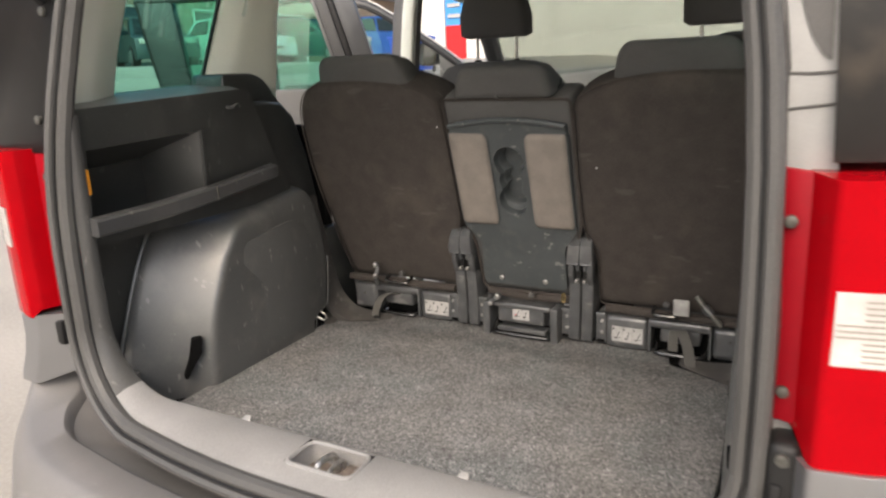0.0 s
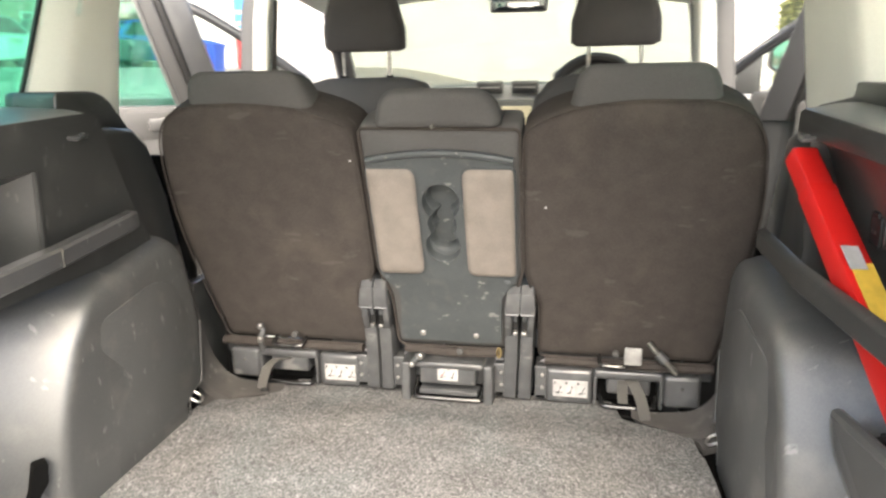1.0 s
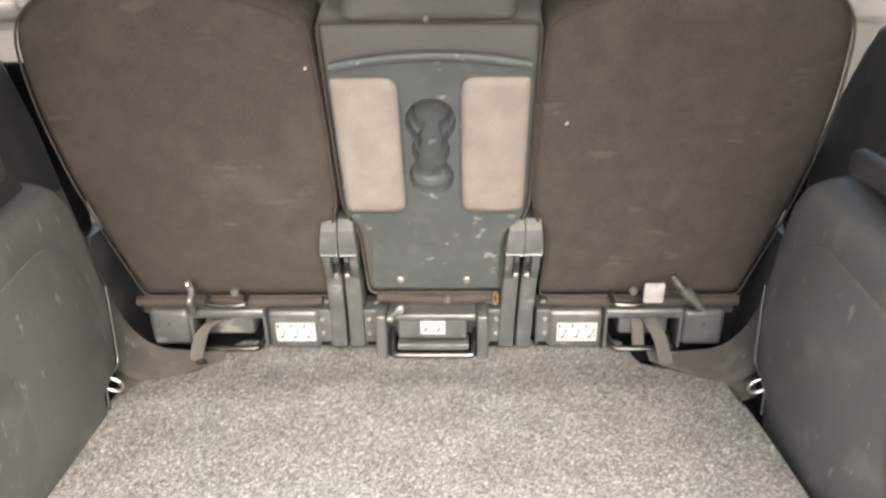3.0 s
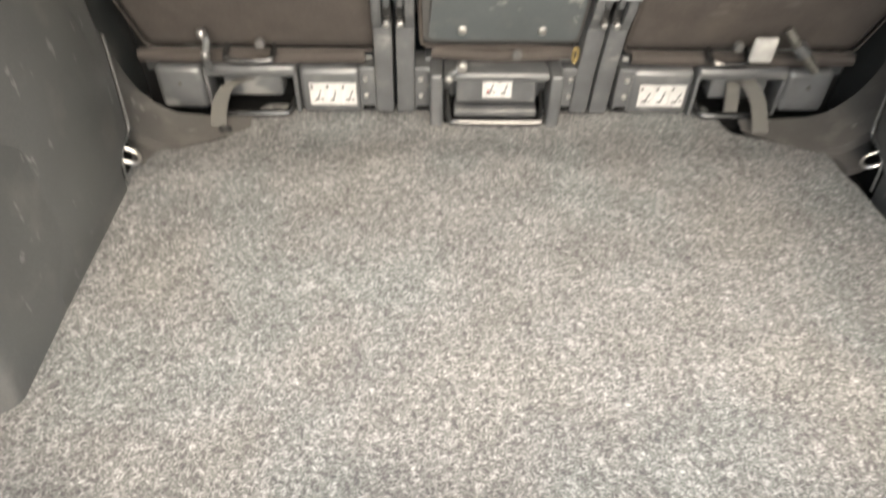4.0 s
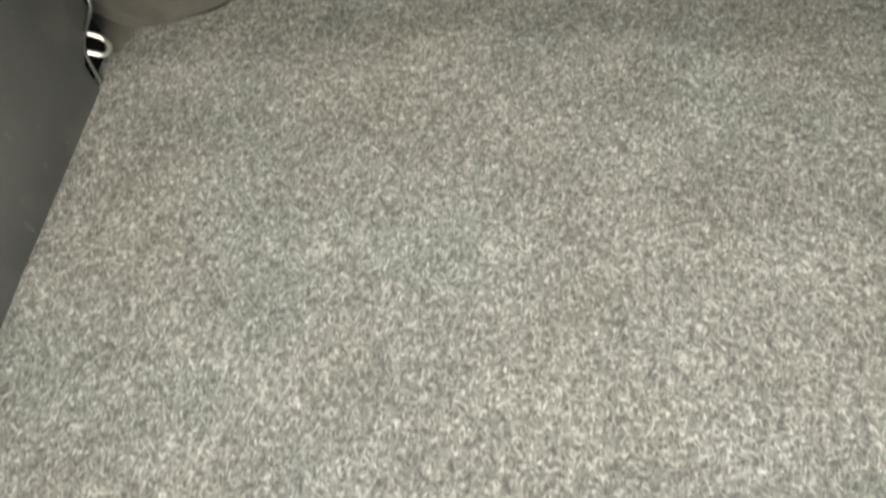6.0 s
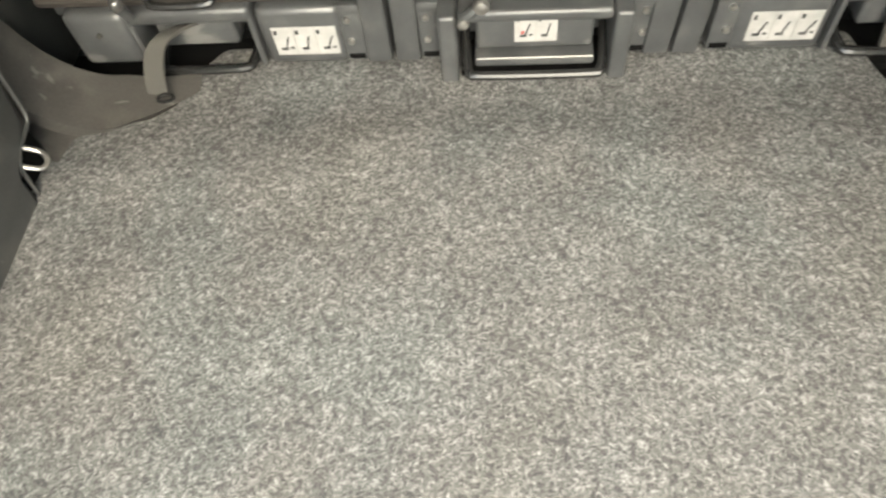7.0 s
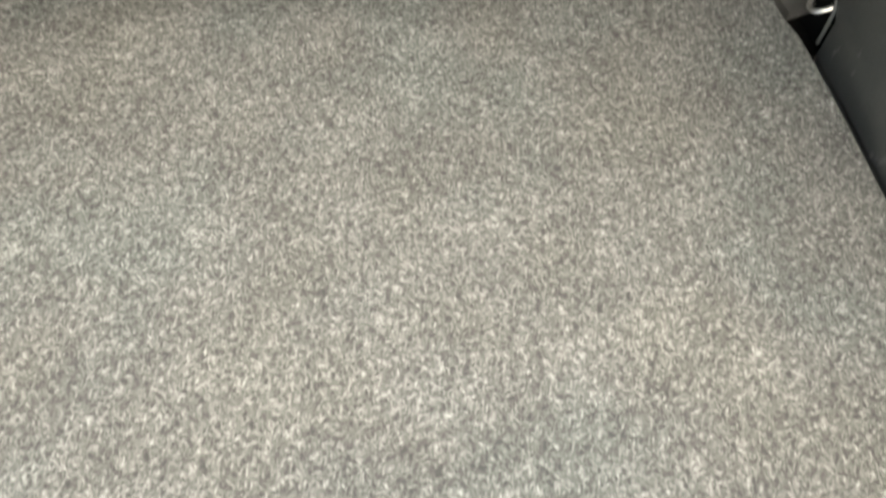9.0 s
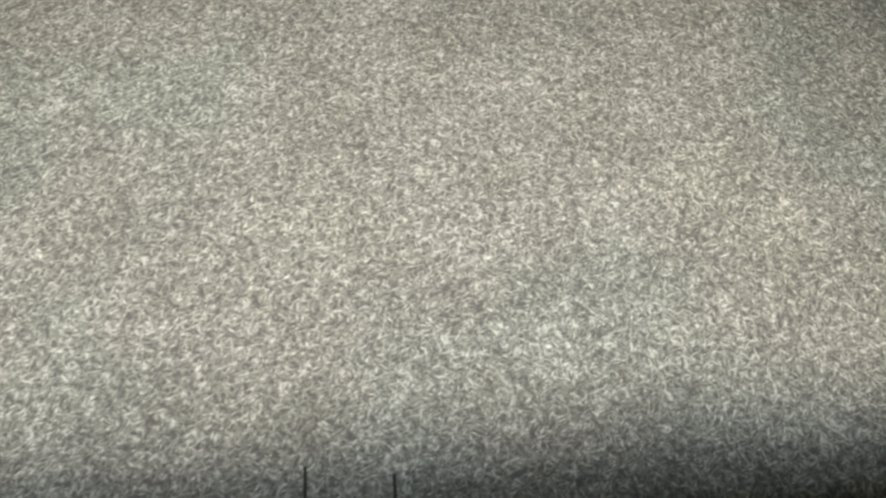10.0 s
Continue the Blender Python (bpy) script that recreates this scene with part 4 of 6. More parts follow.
        part("lever_collar", tube([(M(0.410), 0.121, 0.752), (M(0.424), 0.118, 0.738)], 0.0098, 12), STEEL_BLACK, rod)
    else:
        rod = part("lever", tube(smooth_path([(M(0.411), 0.128, 0.706), (M(0.409), 0.116, 0.730), (M(0.405), 0.120, 0.752), (M(0.410), 0.124, 0.768)], 4), 0.0055, 8), STEEL_BLACK, seat, "bent steel lever")
        for z, y in ((0.734, 0.112), (0.764, 0.116)):
            part("lever_end", disc((M(0.408), y, z), 0.0065, 0.013, "z", 12, 0.004), CHROME, rod)
    part("knob", disc((M(0.333 if s < 0 else 0.330), 0.128, 0.745), 0.007, 0.012, "y", 12, 0.002), SEATCLOTH, seat)
    # hinge
    x = sorted((M(0.1445), M(0.174)))
    hinge_tower(seat, x[0], x[1], -s, 0.010 if s > 0 else 0.003)
    fold_bracket(seat, M(0.183 if s > 0 else 0.187), s)
    return seat


outer_seat(-1)
outer_seat(1)


def middle_seat():
    M = lambda x: CX + x
    seat = thing("rear_car_seat", (CX, 0.19, F), "narrow middle car seat with slate plastic tray and cup holders", "car seat", "rear seats")
    o = [(-0.122, 0.722), (-0.124, 0.85), (-0.146, 0.905), (-0.146, 1.200), (0.150, 1.197), (0.150, 0.905), (0.128, 0.85), (0.122, 0.722)]
    o = [(M(x), z) for x, z in rounded(o, [0.015, 0.02, 0.02, 0.012, 0.012, 0.02, 0.02, 0.015], 3)]
    bk = part("backrest", cushion(o, -0.004, 0.05, 0.12, well=0.06), SEATCLOTH, seat, "charcoal cloth seat back", sharp=50)
    cx = sum(p[0] for p in o) / len(o)
    cz = sum(p[1] for p in o) / len(o)
    part("piping", tube([sp(cx + (x - cx) * 0.985, cz + (z - cz) * 0.985, -0.003) for x, z in o], 0.003, 6, closed=True), VELOUR, bk)
    # plastic tray plate
    arc = [(M(-0.132 + 0.268 * k / 10), 1.143 + 0.014 * (1 - (2 * k / 10 - 1) ** 2)) for k in range(11)]
    out = arc[::-1]
    low = rounded([(M(-0.138), 1.12), (M(-0.136), 0.90), (M(-0.100), 0.862), (M(-0.110), 0.748), (M(0.102), 0.748), (M(0.106), 0.860), (M(0.138), 0.90), (M(0.140), 1.12)], [0.004, 0.012, 0.012, 0.012, 0.012, 0.012, 0.012, 0.004], 3)
    # three overlapping rounds make the cup recess, stepped inwards to a flat floor
    def lobes(dr, up=0.0, n=60):
        rounds = ((M(0.0), 1.060, 0.0365 - dr), (M(-0.001), 1.016, 0.0285 - dr), (M(-0.002), 0.970 + up, 0.0345 - dr))
        top, bot = rounds[0][1] + rounds[0][2], rounds[2][1] - rounds[2][2]
        right, left = [], []
        for k in range(n + 1):
            z = (top + bot) / 2 + (top - bot) / 2 * math.cos(math.pi * k / n)
            w, cc = 0.0006, M(-0.001)
            for hx, hz, r in rounds:
                if abs(z - hz) < r and math.sqrt(r * r - (z - hz) ** 2) > w:
                    w, cc = math.sqrt(r * r - (z - hz) ** 2), hx
            right.append((cc + w, z))
            left.append((cc - w, z))
        return right + left[::-1]
    hole = lobes(0.0)
    plate = part("tray", plate_with_hole(out + low, [hole], 0.009, 0.012, 0.004), TRAY, seat, "slate grey plastic tray with cup recesses, scuffed", sharp=40)
    steps = [(0.0, 0.0, 0.0088), (0.0015, 0.0, 0.004), (0.0035, 0.0, -0.010), (0.004, 0.001, -0.0105), (0.0052, 0.009, -0.0112), (0.0075, 0.010, -0.014), (0.010, 0.011, -0.034)]
    part("cup_recess", loft([[sp(x, z, d) for x, z in lobes(dr, up)] for dr, up, d in steps[:3]], caps=False), TRAY, plate, sharp=60)
    part("recess_step", loft([[sp(x, z, d) for x, z in lobes(dr, up)] for dr, up, d in steps[2:]], caps=False), TRAY, plate, sharp=40)
    floor = lobes(0.010, 0.011)
    part("recess_floor", prism([sp(x, z, -0.0335) for x, z in floor], FWD * 0.003, 0), TRAY, plate)
    for dr, up, d in ((0.0, 0.0, 0.009), (0.0045, 0.009, -0.0112)):
        part("recess_rim", tube([sp(x, z, d) for x, z in lobes(dr, up)], 0.0014, 6, closed=True), TRAY, plate)
    rim = [sp(x, z - 0.002, 0.011) for x, z in arc]
    part("top_rail", tube(rim, 0.0062, 8), TRAY, plate, "raised curved rail")
    for x0, x1 in ((-0.135, -0.043), (0.043, 0.137)):
        o2 = rounded([(M(x0), 0.909), (M(x1), 0.909), (M(x1), 1.127), (M(x0), 1.127)], [0.012, 0.018, 0.02, 0.008] if x0 < 0 else [0.018, 0.012, 0.008, 0.02], 4)
        pc = ((x0 + x1) / 2 + CX, 1.016)

        def ring(k, outw):
            return [sp(pc[0] + (x - pc[0]) * k, pc[1] + (z - pc[1]) * (1 - (1 - k) * 0.5), outw) for x, z in o2]
        pad = part("pad", loft([ring(1.0, 0.005), ring(1.0, 0.011), ring(0.95, 0.016), ring(0.8, 0.019), ring(0.4, 0.020)]), PADCLOTH, seat, "taupe cloth pad", sharp=70)
        part("pad_edge", tube([sp(x, z, 0.0105) for x, z in o2], 0.0022, 6, closed=True), TRAY, pad)
    for x in (-0.062, 0.050):
        b = xform(disc((0, 0, 0), 0.0065, 0.006, "y", 14, 0.0025), Matrix.Translation(sp(M(x), 0.766, 0.010)))
        part("screw", b, CHROME, plate)
    for x, z in ((-0.122, 0.897), (0.120, 0.895)):
        part("clip", xform(box(-0.006, 0.006, -0.003, 0.003, -0.004, 0.004, 0.001), Matrix.Translation(sp(M(x), z, 0.009))), TRAY, plate)
    headrest(seat, M(-0.108), M(0.112), 1.198, 1.262)
    part("headrest_button", disc((M(0.0), -0.013, 1.201), 0.004, 0.006, "y", 10), DULLSCREW, seat)
    cu = rounded([(0.30, 0.92), (0.62, 0.95), (0.68, 0.90), (0.66, 0.80), (0.20, 0.74), (0.20, 0.86)], 0.05, 4)
    part("seat_cushion", prism([(M(-0.14), y, z) for y, z in cu], (0.28, 0, 0), 0.03, 3), SEATCLOTH, seat)
    # base: posts, bar and pull handle
    part("base_frame", box(M(-0.115), M(0.115), 0.165, 0.20, 0.640, 0.705, 0.004), STEEL_BLACK, seat, "black steel base frame")
    for x in (-0.107, 0.068):
        part("base_post", box(M(x), M(x + 0.019), 0.112, 0.19, 0.612, 0.704, 0.004, 3), STEEL_BLACK, seat)
    b = box(M(-0.087), M(0.067), 0.116, 0.175, 0.692, 0.706, 0.005, 3)
    b = box(M(-0.069), M(0.050), 0.122, 0.170, 0.654, 0.7055, 0.005, 3, bm=b)
    cov = part("release_cover", b, STEEL_BLACK, seat, "black cover with a white label")
    sticker(cov, M(-0.030), M(0.013), 0.664, 0.698, 0.122, 2)
    # same near-black boards for the shade under the middle latch
    part("latch_gap_shade", box(M(-0.090), M(0.070), 0.176, 0.178, 0.605, 0.70, 0), VOID, seat)
    part("latch_floor_shade", box(M(-0.086), M(0.067), 0.120, 0.176, 0.604, 0.6215, 0), VOID, seat)
    part("handle", tube(smooth_path([(M(-0.082), 0.165, 0.650), (M(-0.080), 0.128, 0.634), (M(-0.076), 0.116, 0.629), (M(-0.066), 0.111, 0.628), (M(0.050), 0.111, 0.628), (M(0.059), 0.116, 0.629), (M(0.063), 0.128, 0.634), (M(0.065), 0.165, 0.650)], 4), 0.0050, 10), GLOSSWIRE, seat, "glossy black tubular pull handle")
    part("handle_plate", box(M(-0.071), M(0.054), 0.122, 0.160, 0.630, 0.641, 0.003, 2), STEEL_BLACK, seat, "flat steel plate inside the pull handle")
    part("plate_edge", tube([(M(-0.069), 0.123, 0.6405), (M(0.052), 0.123, 0.6405)], 0.0020, 6), STEEL_BLACK, seat)
    rod = part("lever", tube(smooth_path([(M(-0.082), 0.108, 0.706), (M(-0.072), 0.106, 0.714), (M(-0.056), 0.110, 0.728)], 4), 0.0055, 8), STEEL_BLACK, seat, "bent steel lever")
    part("lever_end", disc((M(-0.062), 0.104, 0.724), 0.008, 0.014, "y", 12, 0.004), CHROME, rod)
    part("lever_end", disc((M(-0.080), 0.104, 0.704), 0.006, 0.010, "y", 12, 0.003), CHROME, rod)
    part("hem", tube([sp(M(-0.105), 0.722, 0.004), sp(M(0.0), 0.716, 0.006), sp(M(0.105), 0.722, 0.004)], 0.010, 8), VELOUR, seat)
    part("knob", disc((M(0.017), 0.128, 0.730), 0.007, 0.012, "y", 12, 0.002), SEATCLOTH, seat)
    part("brass_ring", tube([(M(0.099) + 0.0035 * math.cos(a * math.pi / 5), 0.122, 0.734 + 0.011 * math.sin(a * math.pi / 5)) for a in range(10)], 0.0022, 6, closed=True), BRASS, seat, "small dull brass ring")
    for s in (-1, 1):
        x = sorted((M(s * 0.1435), M(s * 0.114))) if s > 0 else (-0.1435, -0.114)
        hinge_tower(seat, x[0], x[1], s, 0.010 if s > 0 else 0.003)
        fold_bracket(seat, M(0.099) if s > 0 else -0.106, s)


middle_seat()


# ---- side trims of the boot ----
def side_trim(s):
    X = (lambda v: v + 0.012) if s > 0 else (lambda v: -v)
    XU = (lambda v: v + 0.032) if s > 0 else (lambda v: -v)
    t = thing("side_trim", (X(0.58), -0.25, F), "black grained plastic boot side trim with wheel arch, scuffed", "car trim", "boot side trims")
    def splay(y):
        """The right arch opens a little towards the rear."""
        return min(0.014, 0.055 * max(0.0, -0.04 - y)) if s > 0 else 0.0
    # wheel arch cover: level sections, inner face, rounded rear corner, top that rolls over to the wall
    levels = [  # height, front end, rear corner of the flat, rib, how far the top has rolled outwards
        (0.600, -0.034, -0.396, -0.548, 0.0), (0.645, -0.030, -0.395, -0.527, 0.0), (0.660, -0.012, -0.394, -0.520, 0.0), (0.672, 0.022, -0.392, -0.515, 0.0), (0.705, 0.028, -0.388, -0.503, 0.0),
        (0.760, 0.036, -0.376, -0.484, 0.0), (0.80, 0.040, -0.364, -0.472, 0.0), (0.88, 0.028, -0.328, -0.436, 0.001), (0.93, 0.012, -0.298, -0.405, 0.002), (0.948, 0.002, -0.286, -0.394, 0.004),
        (0.962, -0.006, -0.272, -0.384, 0.008), (0.971, -0.012, -0.258, -0.375, 0.016), (0.977, -0.018, -0.242, -0.366, 0.030), (0.984, -0.026, -0.215, -0.352, 0.058), (0.992, -0.032, -0.180, -0.336, 0.092), (0.998, -0.036, -0.150, -0.318, 0.135)]
    rings = []
    for z, yf, yc, yo, roll in levels:
        yc += 0.010
        row = [(0.60, yf + 0.002), (0.52 + roll * 0.6, yf), (0.506 + roll, yf - 0.005)]
        flat = min(1.0, max(0.0, (z - 0.62) / 0.06))
        row += [(lerp(0.504, 0.497, k / 6) + roll, lerp(yf - 0.012, yc + 0.030, k / 6)) for k in range(7)]
        c, e = Vector((0.4965 + roll, yc)), Vector((0.632, yo))
        m = c.lerp(e, 0.42) + Vector((-(c - e).y, (c - e).x)).normalized() * -lerp(0.030, 0.016, flat)
        r = 0.013 + roll * 0.25
        a, b = c + Vector((0, r)), c + (m - c).normalized() * r
        row += [tuple(a.lerp(c, k / 5).lerp(c.lerp(b, k / 5), k / 5)) for k in range(6)]
        row += [tuple(b.lerp(m, k / 8).lerp(m.lerp(e, k / 8), k / 8)) for k in range(1, 9)]
        row.append((0.665, yo - 0.004))
        climb = 0.14 * min(1.0, max(0.0, (z - 0.88) / 0.06))
        rings.append([(X(x) + splay(y), y, z + climb * min(0.10, max(-0.10, y + 0.13))) for x, y in row])
    part("wheel_arch", loft(rings, closed=False, caps=False), PLASTIC, t, "rounded black wheel arch cover", sharp=60)
    # raised panel on the flat of the arch
    panel = rounded([(-0.352, 0.61), (-0.340, 0.69), (-0.296, 0.835), (-0.252, 0.905), (-0.190, 0.914), (-0.095, 0.926), (-0.040, 0.902), (-0.006, 0.815), (0.010, 0.738), (0.012, 0.690), (-0.005, 0.672), (-0.040, 0.655), (-0.045, 0.61)],
                    [0.002, 0.01, 0.02, 0.02, 0.01, 0.02, 0.02, 0.01, 0.01, 0.006, 0.01, 0.01, 0.002], 3)
    part("arch_panel", prism([(X(lerp(0.504, 0.497, (0.03 - y) / 0.40) - lerp(0.0022, -0.0012, min(1.0, max(0.0, (-0.21 - y) / 0.08)))) + splay(y), y, z) for y, z in panel], (s * 0.006, 0, 0), 0.0022, 2), PLASTIC, t)
    # mould line down the back of the arch
    part("mould_rib", tube(smooth_path([(X(0.634), -0.378, 0.975), (X(0.632), -0.430, 0.892), (X(0.631), -0.474, 0.794), (X(0.631), -0.512, 0.69), (X(0.631), -0.540, 0.61)], 5), 0.005, 6), PLASTIC, t)
    low = [(-0.30, 1.0), (-0.378, 0.968), (-0.430, 0.892), (-0.474, 0.794), (-0.512, 0.69), (-0.540, 0.61), (-0.60, 0.61), (-0.60, 1.0)]
    part("rear_wall", prism([(X(0.633), y, z) for y, z in low], (s * 0.012, 0, 0), 0.003), BLACKTRIM, t)
    # finger hole in the arch, a near-black inlay for its shaded inside
    slot = rounded([(-0.414, 0.735), (-0.397, 0.735), (-0.400, 0.702), (-0.412, 0.684), (-0.430, 0.650), (-0.436, 0.655), (-0.423, 0.690)], 0.003, 2)
    part("slot_shade_inlay", prism([(X(0.5005 + 0.62 * max(0.0, -0.392 - y)) + splay(y), y - 0.004, z) for y, z in slot], (s * 0.016, 0.012, 0), 0), VOID, t)
    # upper wall with an open pocket
    outer = [(-0.588, 1.222), (-0.40, 1.230), (-0.185, 1.238), (-0.165, 1.232), (-0.13, 1.16), (-0.075, 1.05), (-0.03, 0.98), (-0.03, 0.94), (-0.16, 0.975), (-0.588, 0.975)]
    pocket = [(-0.575, 1.150), (-0.44, 1.155), (-0.312, 1.160), (-0.306, 1.030), (-0.575, 1.006)]
    if s < 0:
        XW = 0.540
        bm = bmesh.new()
        for ring in (outer, pocket):
            vs = [bm.verts.new((XU(XW - 0.02 * max(0, (z - 1.0)) / 0.24), y, z)) for y, z in ring]
            for i in range(len(vs)):
                bm.edges.new((vs[i], vs[(i + 1) % len(vs)]))
        bmesh.ops.triangle_fill(bm, use_beauty=True, edges=bm.edges[:])
        pk = [v for v in bm.verts if any(abs(v.co.y - y) < 1e-5 and abs(v.co.z - z) < 1e-5 for y, z in pocket)]
        ex = bmesh.ops.extrude_edge_only(bm, edges=[e for e in bm.edges if len(e.link_faces) == 1 and e.verts[0] in pk and e.verts[1] in pk])
        vs = [g for g in ex["geom"] if isinstance(g, bmesh.types.BMVert)]
        for v in vs:
            v.co += Vector((-0.115, -0.062 if v.co.y > -0.35 else 0.0, -0.05))
        bmesh.ops.contextual_create(bm, geom=[g for g in ex["geom"] if isinstance(g, bmesh.types.BMEdge) and all(v in vs for v in g.verts)])
        part("upper_wall", bm, BLACKTRIM, t, "black plastic wall with a storage pocket", sharp=25)
    else:
        shape = outer[:-1] + [(-0.19, 1.045), (-0.215, 1.200), (-0.44, 1.196), (-0.588, 1.188)]
        part("upper_wall", prism([(XU(0.540 - 0.02 * max(0, z - 1.0) / 0.24), y, z) for y, z in shape], (0.05, 0, 0), 0.003), BLACKTRIM, t, "black plastic wall over an open storage pocket", sharp=25)
        back = [(0.566, 1.212), (0.590, 1.160), (0.606, 1.10), (0.617, 1.04), (0.668, 0.93), (0.680, 0.93), (0.630, 1.04), (0.625, 1.212)]
        part("pocket_back", prism([(x, -0.590, z) for x, z in back], (0, 0.45, 0), 0.002), BLACKTRIM, t)
    if s < 0:
        part("pocket_edge", tube([(XU(0.527), -0.310, 1.160), (XU(0.5375), -0.305, 1.032)], 0.0042, 8), BLACKTRIM, t)
    # lip above the pocket
    part("pocket_lip", tube(smooth_path([(XU(0.530), -0.58, 1.190), (XU(0.528), -0.50, 1.197), (XU(0.528), -0.42, 1.200)], 4), 0.004, 6), BLACKTRIM, t)
    # shelf support rail
    far = 0.532 if s < 0 else 0.524
    up = ((-0.595, 0.017), (-0.45, 0.009), (-0.30, 0.001), (-0.15, -0.005), (-0.122, -0.006), (-0.117, -0.006)) if s < 0 else ()
    prof = [(0.500, -0.014), (0.500, 0.010), (0.504, 0.014), (far - 0.012, 0.016), (far, 0.0), (far - 0.012, -0.016), (0.504, -0.018)]
    rings = []
    for y, z, k in ((-0.595, 1.000, 1), (-0.45, 1.012, 1), (-0.30, 1.030, 1), (-0.15, 1.052, 1), (-0.122, 1.056, 0.97), (-0.117, 1.057, 0.8)):
        if s < 0:
            z += dict(up).get(y, 0.0)
        else:
            y, z = (y if y < -0.4 else lerp(-0.45, -0.078, (y + 0.45) / 0.333)), 1.037
        aside = 0.024 * min(1.0, max(0.0, (-0.34 - y) / 0.2)) if s > 0 else 0.0
        rings.append([(XU(0.515 + (x - 0.515) * k) + aside, y, z + dz * k) for x, dz in prof])
    # right rail takes the blacker plastic in place of shade on it
    part("shelf_rail", loft(rings), PLASTIC_SOFT if s < 0 else BLACKTRIM, t, "raised parcel shelf rail")
    if s < 0:
        part("shelf_rail_clip", box(-0.503, -0.4975, -0.312, -0.3102, 1.014, 1.044, 0.0006), DULLSCREW, t)
    # top deck under the side glass
    rings = []
    for y, z in ((-0.588, 1.222), (-0.40, 1.230), (-0.185, 1.238), (-0.16, 1.232)):
        rings.append([(XU(0.525), y, z - 0.006), (XU(0.530), y, z), (XU(0.56), y, z + 0.006), (XU(0.70), y, z + 0.012), (XU(0.70), y, z - 0.02), (XU(0.53), y, z - 0.02)])
    part("top_deck", loft(rings), DECK, t, "dusty deck under the side window, greyed for its light")
    # raised belt guide block and bolster beside the seat
    bg = rounded([(-0.178, 1.215), (-0.172, 1.272), (-0.075, 1.270), (-0.040, 1.256), (0.050, 1.150), (0.0, 1.13), (-0.10, 1.18)], [0.004, 0.012, 0.03, 0.03, 0.01, 0.01, 0.01], 4)
    if s > 0:
        bg = rounded([(-0.52, 1.215), (-0.52, 1.280), (-0.10, 1.280), (-0.062, 1.266), (0.050, 1.150), (0.0, 1.13), (-0.10, 1.18)], [0.004, 0.012, 0.03, 0.03, 0.01, 0.01, 0.01], 4)
    part("belt_guide", prism([(XU(0.588), y + (0.03 if s > 0 else 0), z - (0.010 if s > 0 else 0)) for y, z in bg], (s * 0.10, 0, 0), 0.010, 3), BLACKTRIM, t)
    bol = [(-0.145, 1.205), (-0.06, 1.205), (-0.01, 1.198), (0.030, 1.165), (0.072, 1.06), (0.10, 0.94), (0.115, 0.80), (0.105, 0.66), (0.03, 0.66), (0.02, 0.80), (-0.01, 0.96), (-0.05, 1.03), (-0.10, 1.12)]
    if s > 0:
        bol = [(-0.145, 1.192), (-0.06, 1.194), (0.010, 1.190), (0.035, 1.180), (0.060, 1.143), (0.092, 1.08), (0.126, 1.01), (0.150, 0.945), (0.150, 0.80), (0.13, 0.66), (0.03, 0.66), (0.02, 0.80), (-0.01, 0.96), (-0.05, 1.03), (-0.10, 1.12)]
    part("seat_bolster", prism([(XU(0.565 if s < 0 else 0.560), y, z) for y, z in bol], (s * 0.09, 0, 0), 0.012, 3), BLACKTRIM, t)
    # near-black sheet that closes the gap beside the seat and stands for its shade
    part("gap_shade_sheet", box(min(X(0.566), X(0.72)), max(X(0.566), X(0.72)), 0.125, 0.155, 0.36, 1.13 if s < 0 else 0.99, 0.008), VOID, t)
    part("seat_side_cover", prism([(X(0.545), y, z) for y, z in ((0.06, 0.60), (0.06, 0.75), (0.10, 0.86), (0.18, 0.86), (0.24, 0.60))], (s * 0.03, 0, 0), 0.006), BLACKTRIM, t)
    # parcel shelf hook
    hx = 0.522
    part("shelf_hook", tube(smooth_path([(XU(hx + 0.01), -0.235, 1.203), (XU(hx - 0.012), -0.232, 1.201), (XU(hx - 0.014), -0.222, 1.206), (XU(hx - 0.012), -0.212, 1.203), (XU(hx + 0.01), -0.208, 1.203)], 3), 0.004, 6), PLASTIC_SOFT, t)
    # curved foot moulding by the seat
    rings = []
    for (x, y, z), w in zip(smooth_path([(0.365, 0.118, 0.622), (0.42, 0.098, 0.624), (0.475, 0.085, 0.634), (0.515, 0.078, 0.672), (0.535, 0.07, 0.74), (0.548, 0.055, 0.86), (0.555, 0.04, 0.95)], 4), [0.02 + 0.055 * min(1, k / 6) for k in range(25)]):
        rings.append([(X(x), y - w * 0.55, z - 0.002), (X(x), y + w * 0.45, z + 0.004), (X(x + 0.012), y + w * 0.45, z - 0.012), (X(x + 0.012), y - w * 0.55, z - 0.014)])
    part("foot_moulding", loft(rings), MOULD, t, "curved black moulding at the carpet corner", sharp=50)
    if s < 0:
        part("moulding_eye", tube([(X(0.398 + 0.009 * math.cos(a * math.pi / 4)), 0.090 + 0.006 * math.sin(a * math.pi / 4), 0.6275) for a in range(8)], 0.002, 6, closed=True), BLACKRUB, t)
    # grey corner plate between moulding, carpet and arch
    k = 0.0 if s < 0 else -0.006
    plate = [(0.455, 0.050), (0.480 + k, 0.040), (0.488 + k, 0.034), (0.493 + k, 0.008), (0.534, 0.013), (0.534, 0.100), (0.455, 0.100)]
    def bank(x, y):
        return 0.6185 + 0.35 * max(0.0, x - 0.492) + 0.12 * max(0.0, y - 0.05)
    part("corner_plate", loft([[(X(x), y, bank(x, y) - d) for x, y in plate] for d in (0.0, 0.012)]), MOULD, t, sharp=50)
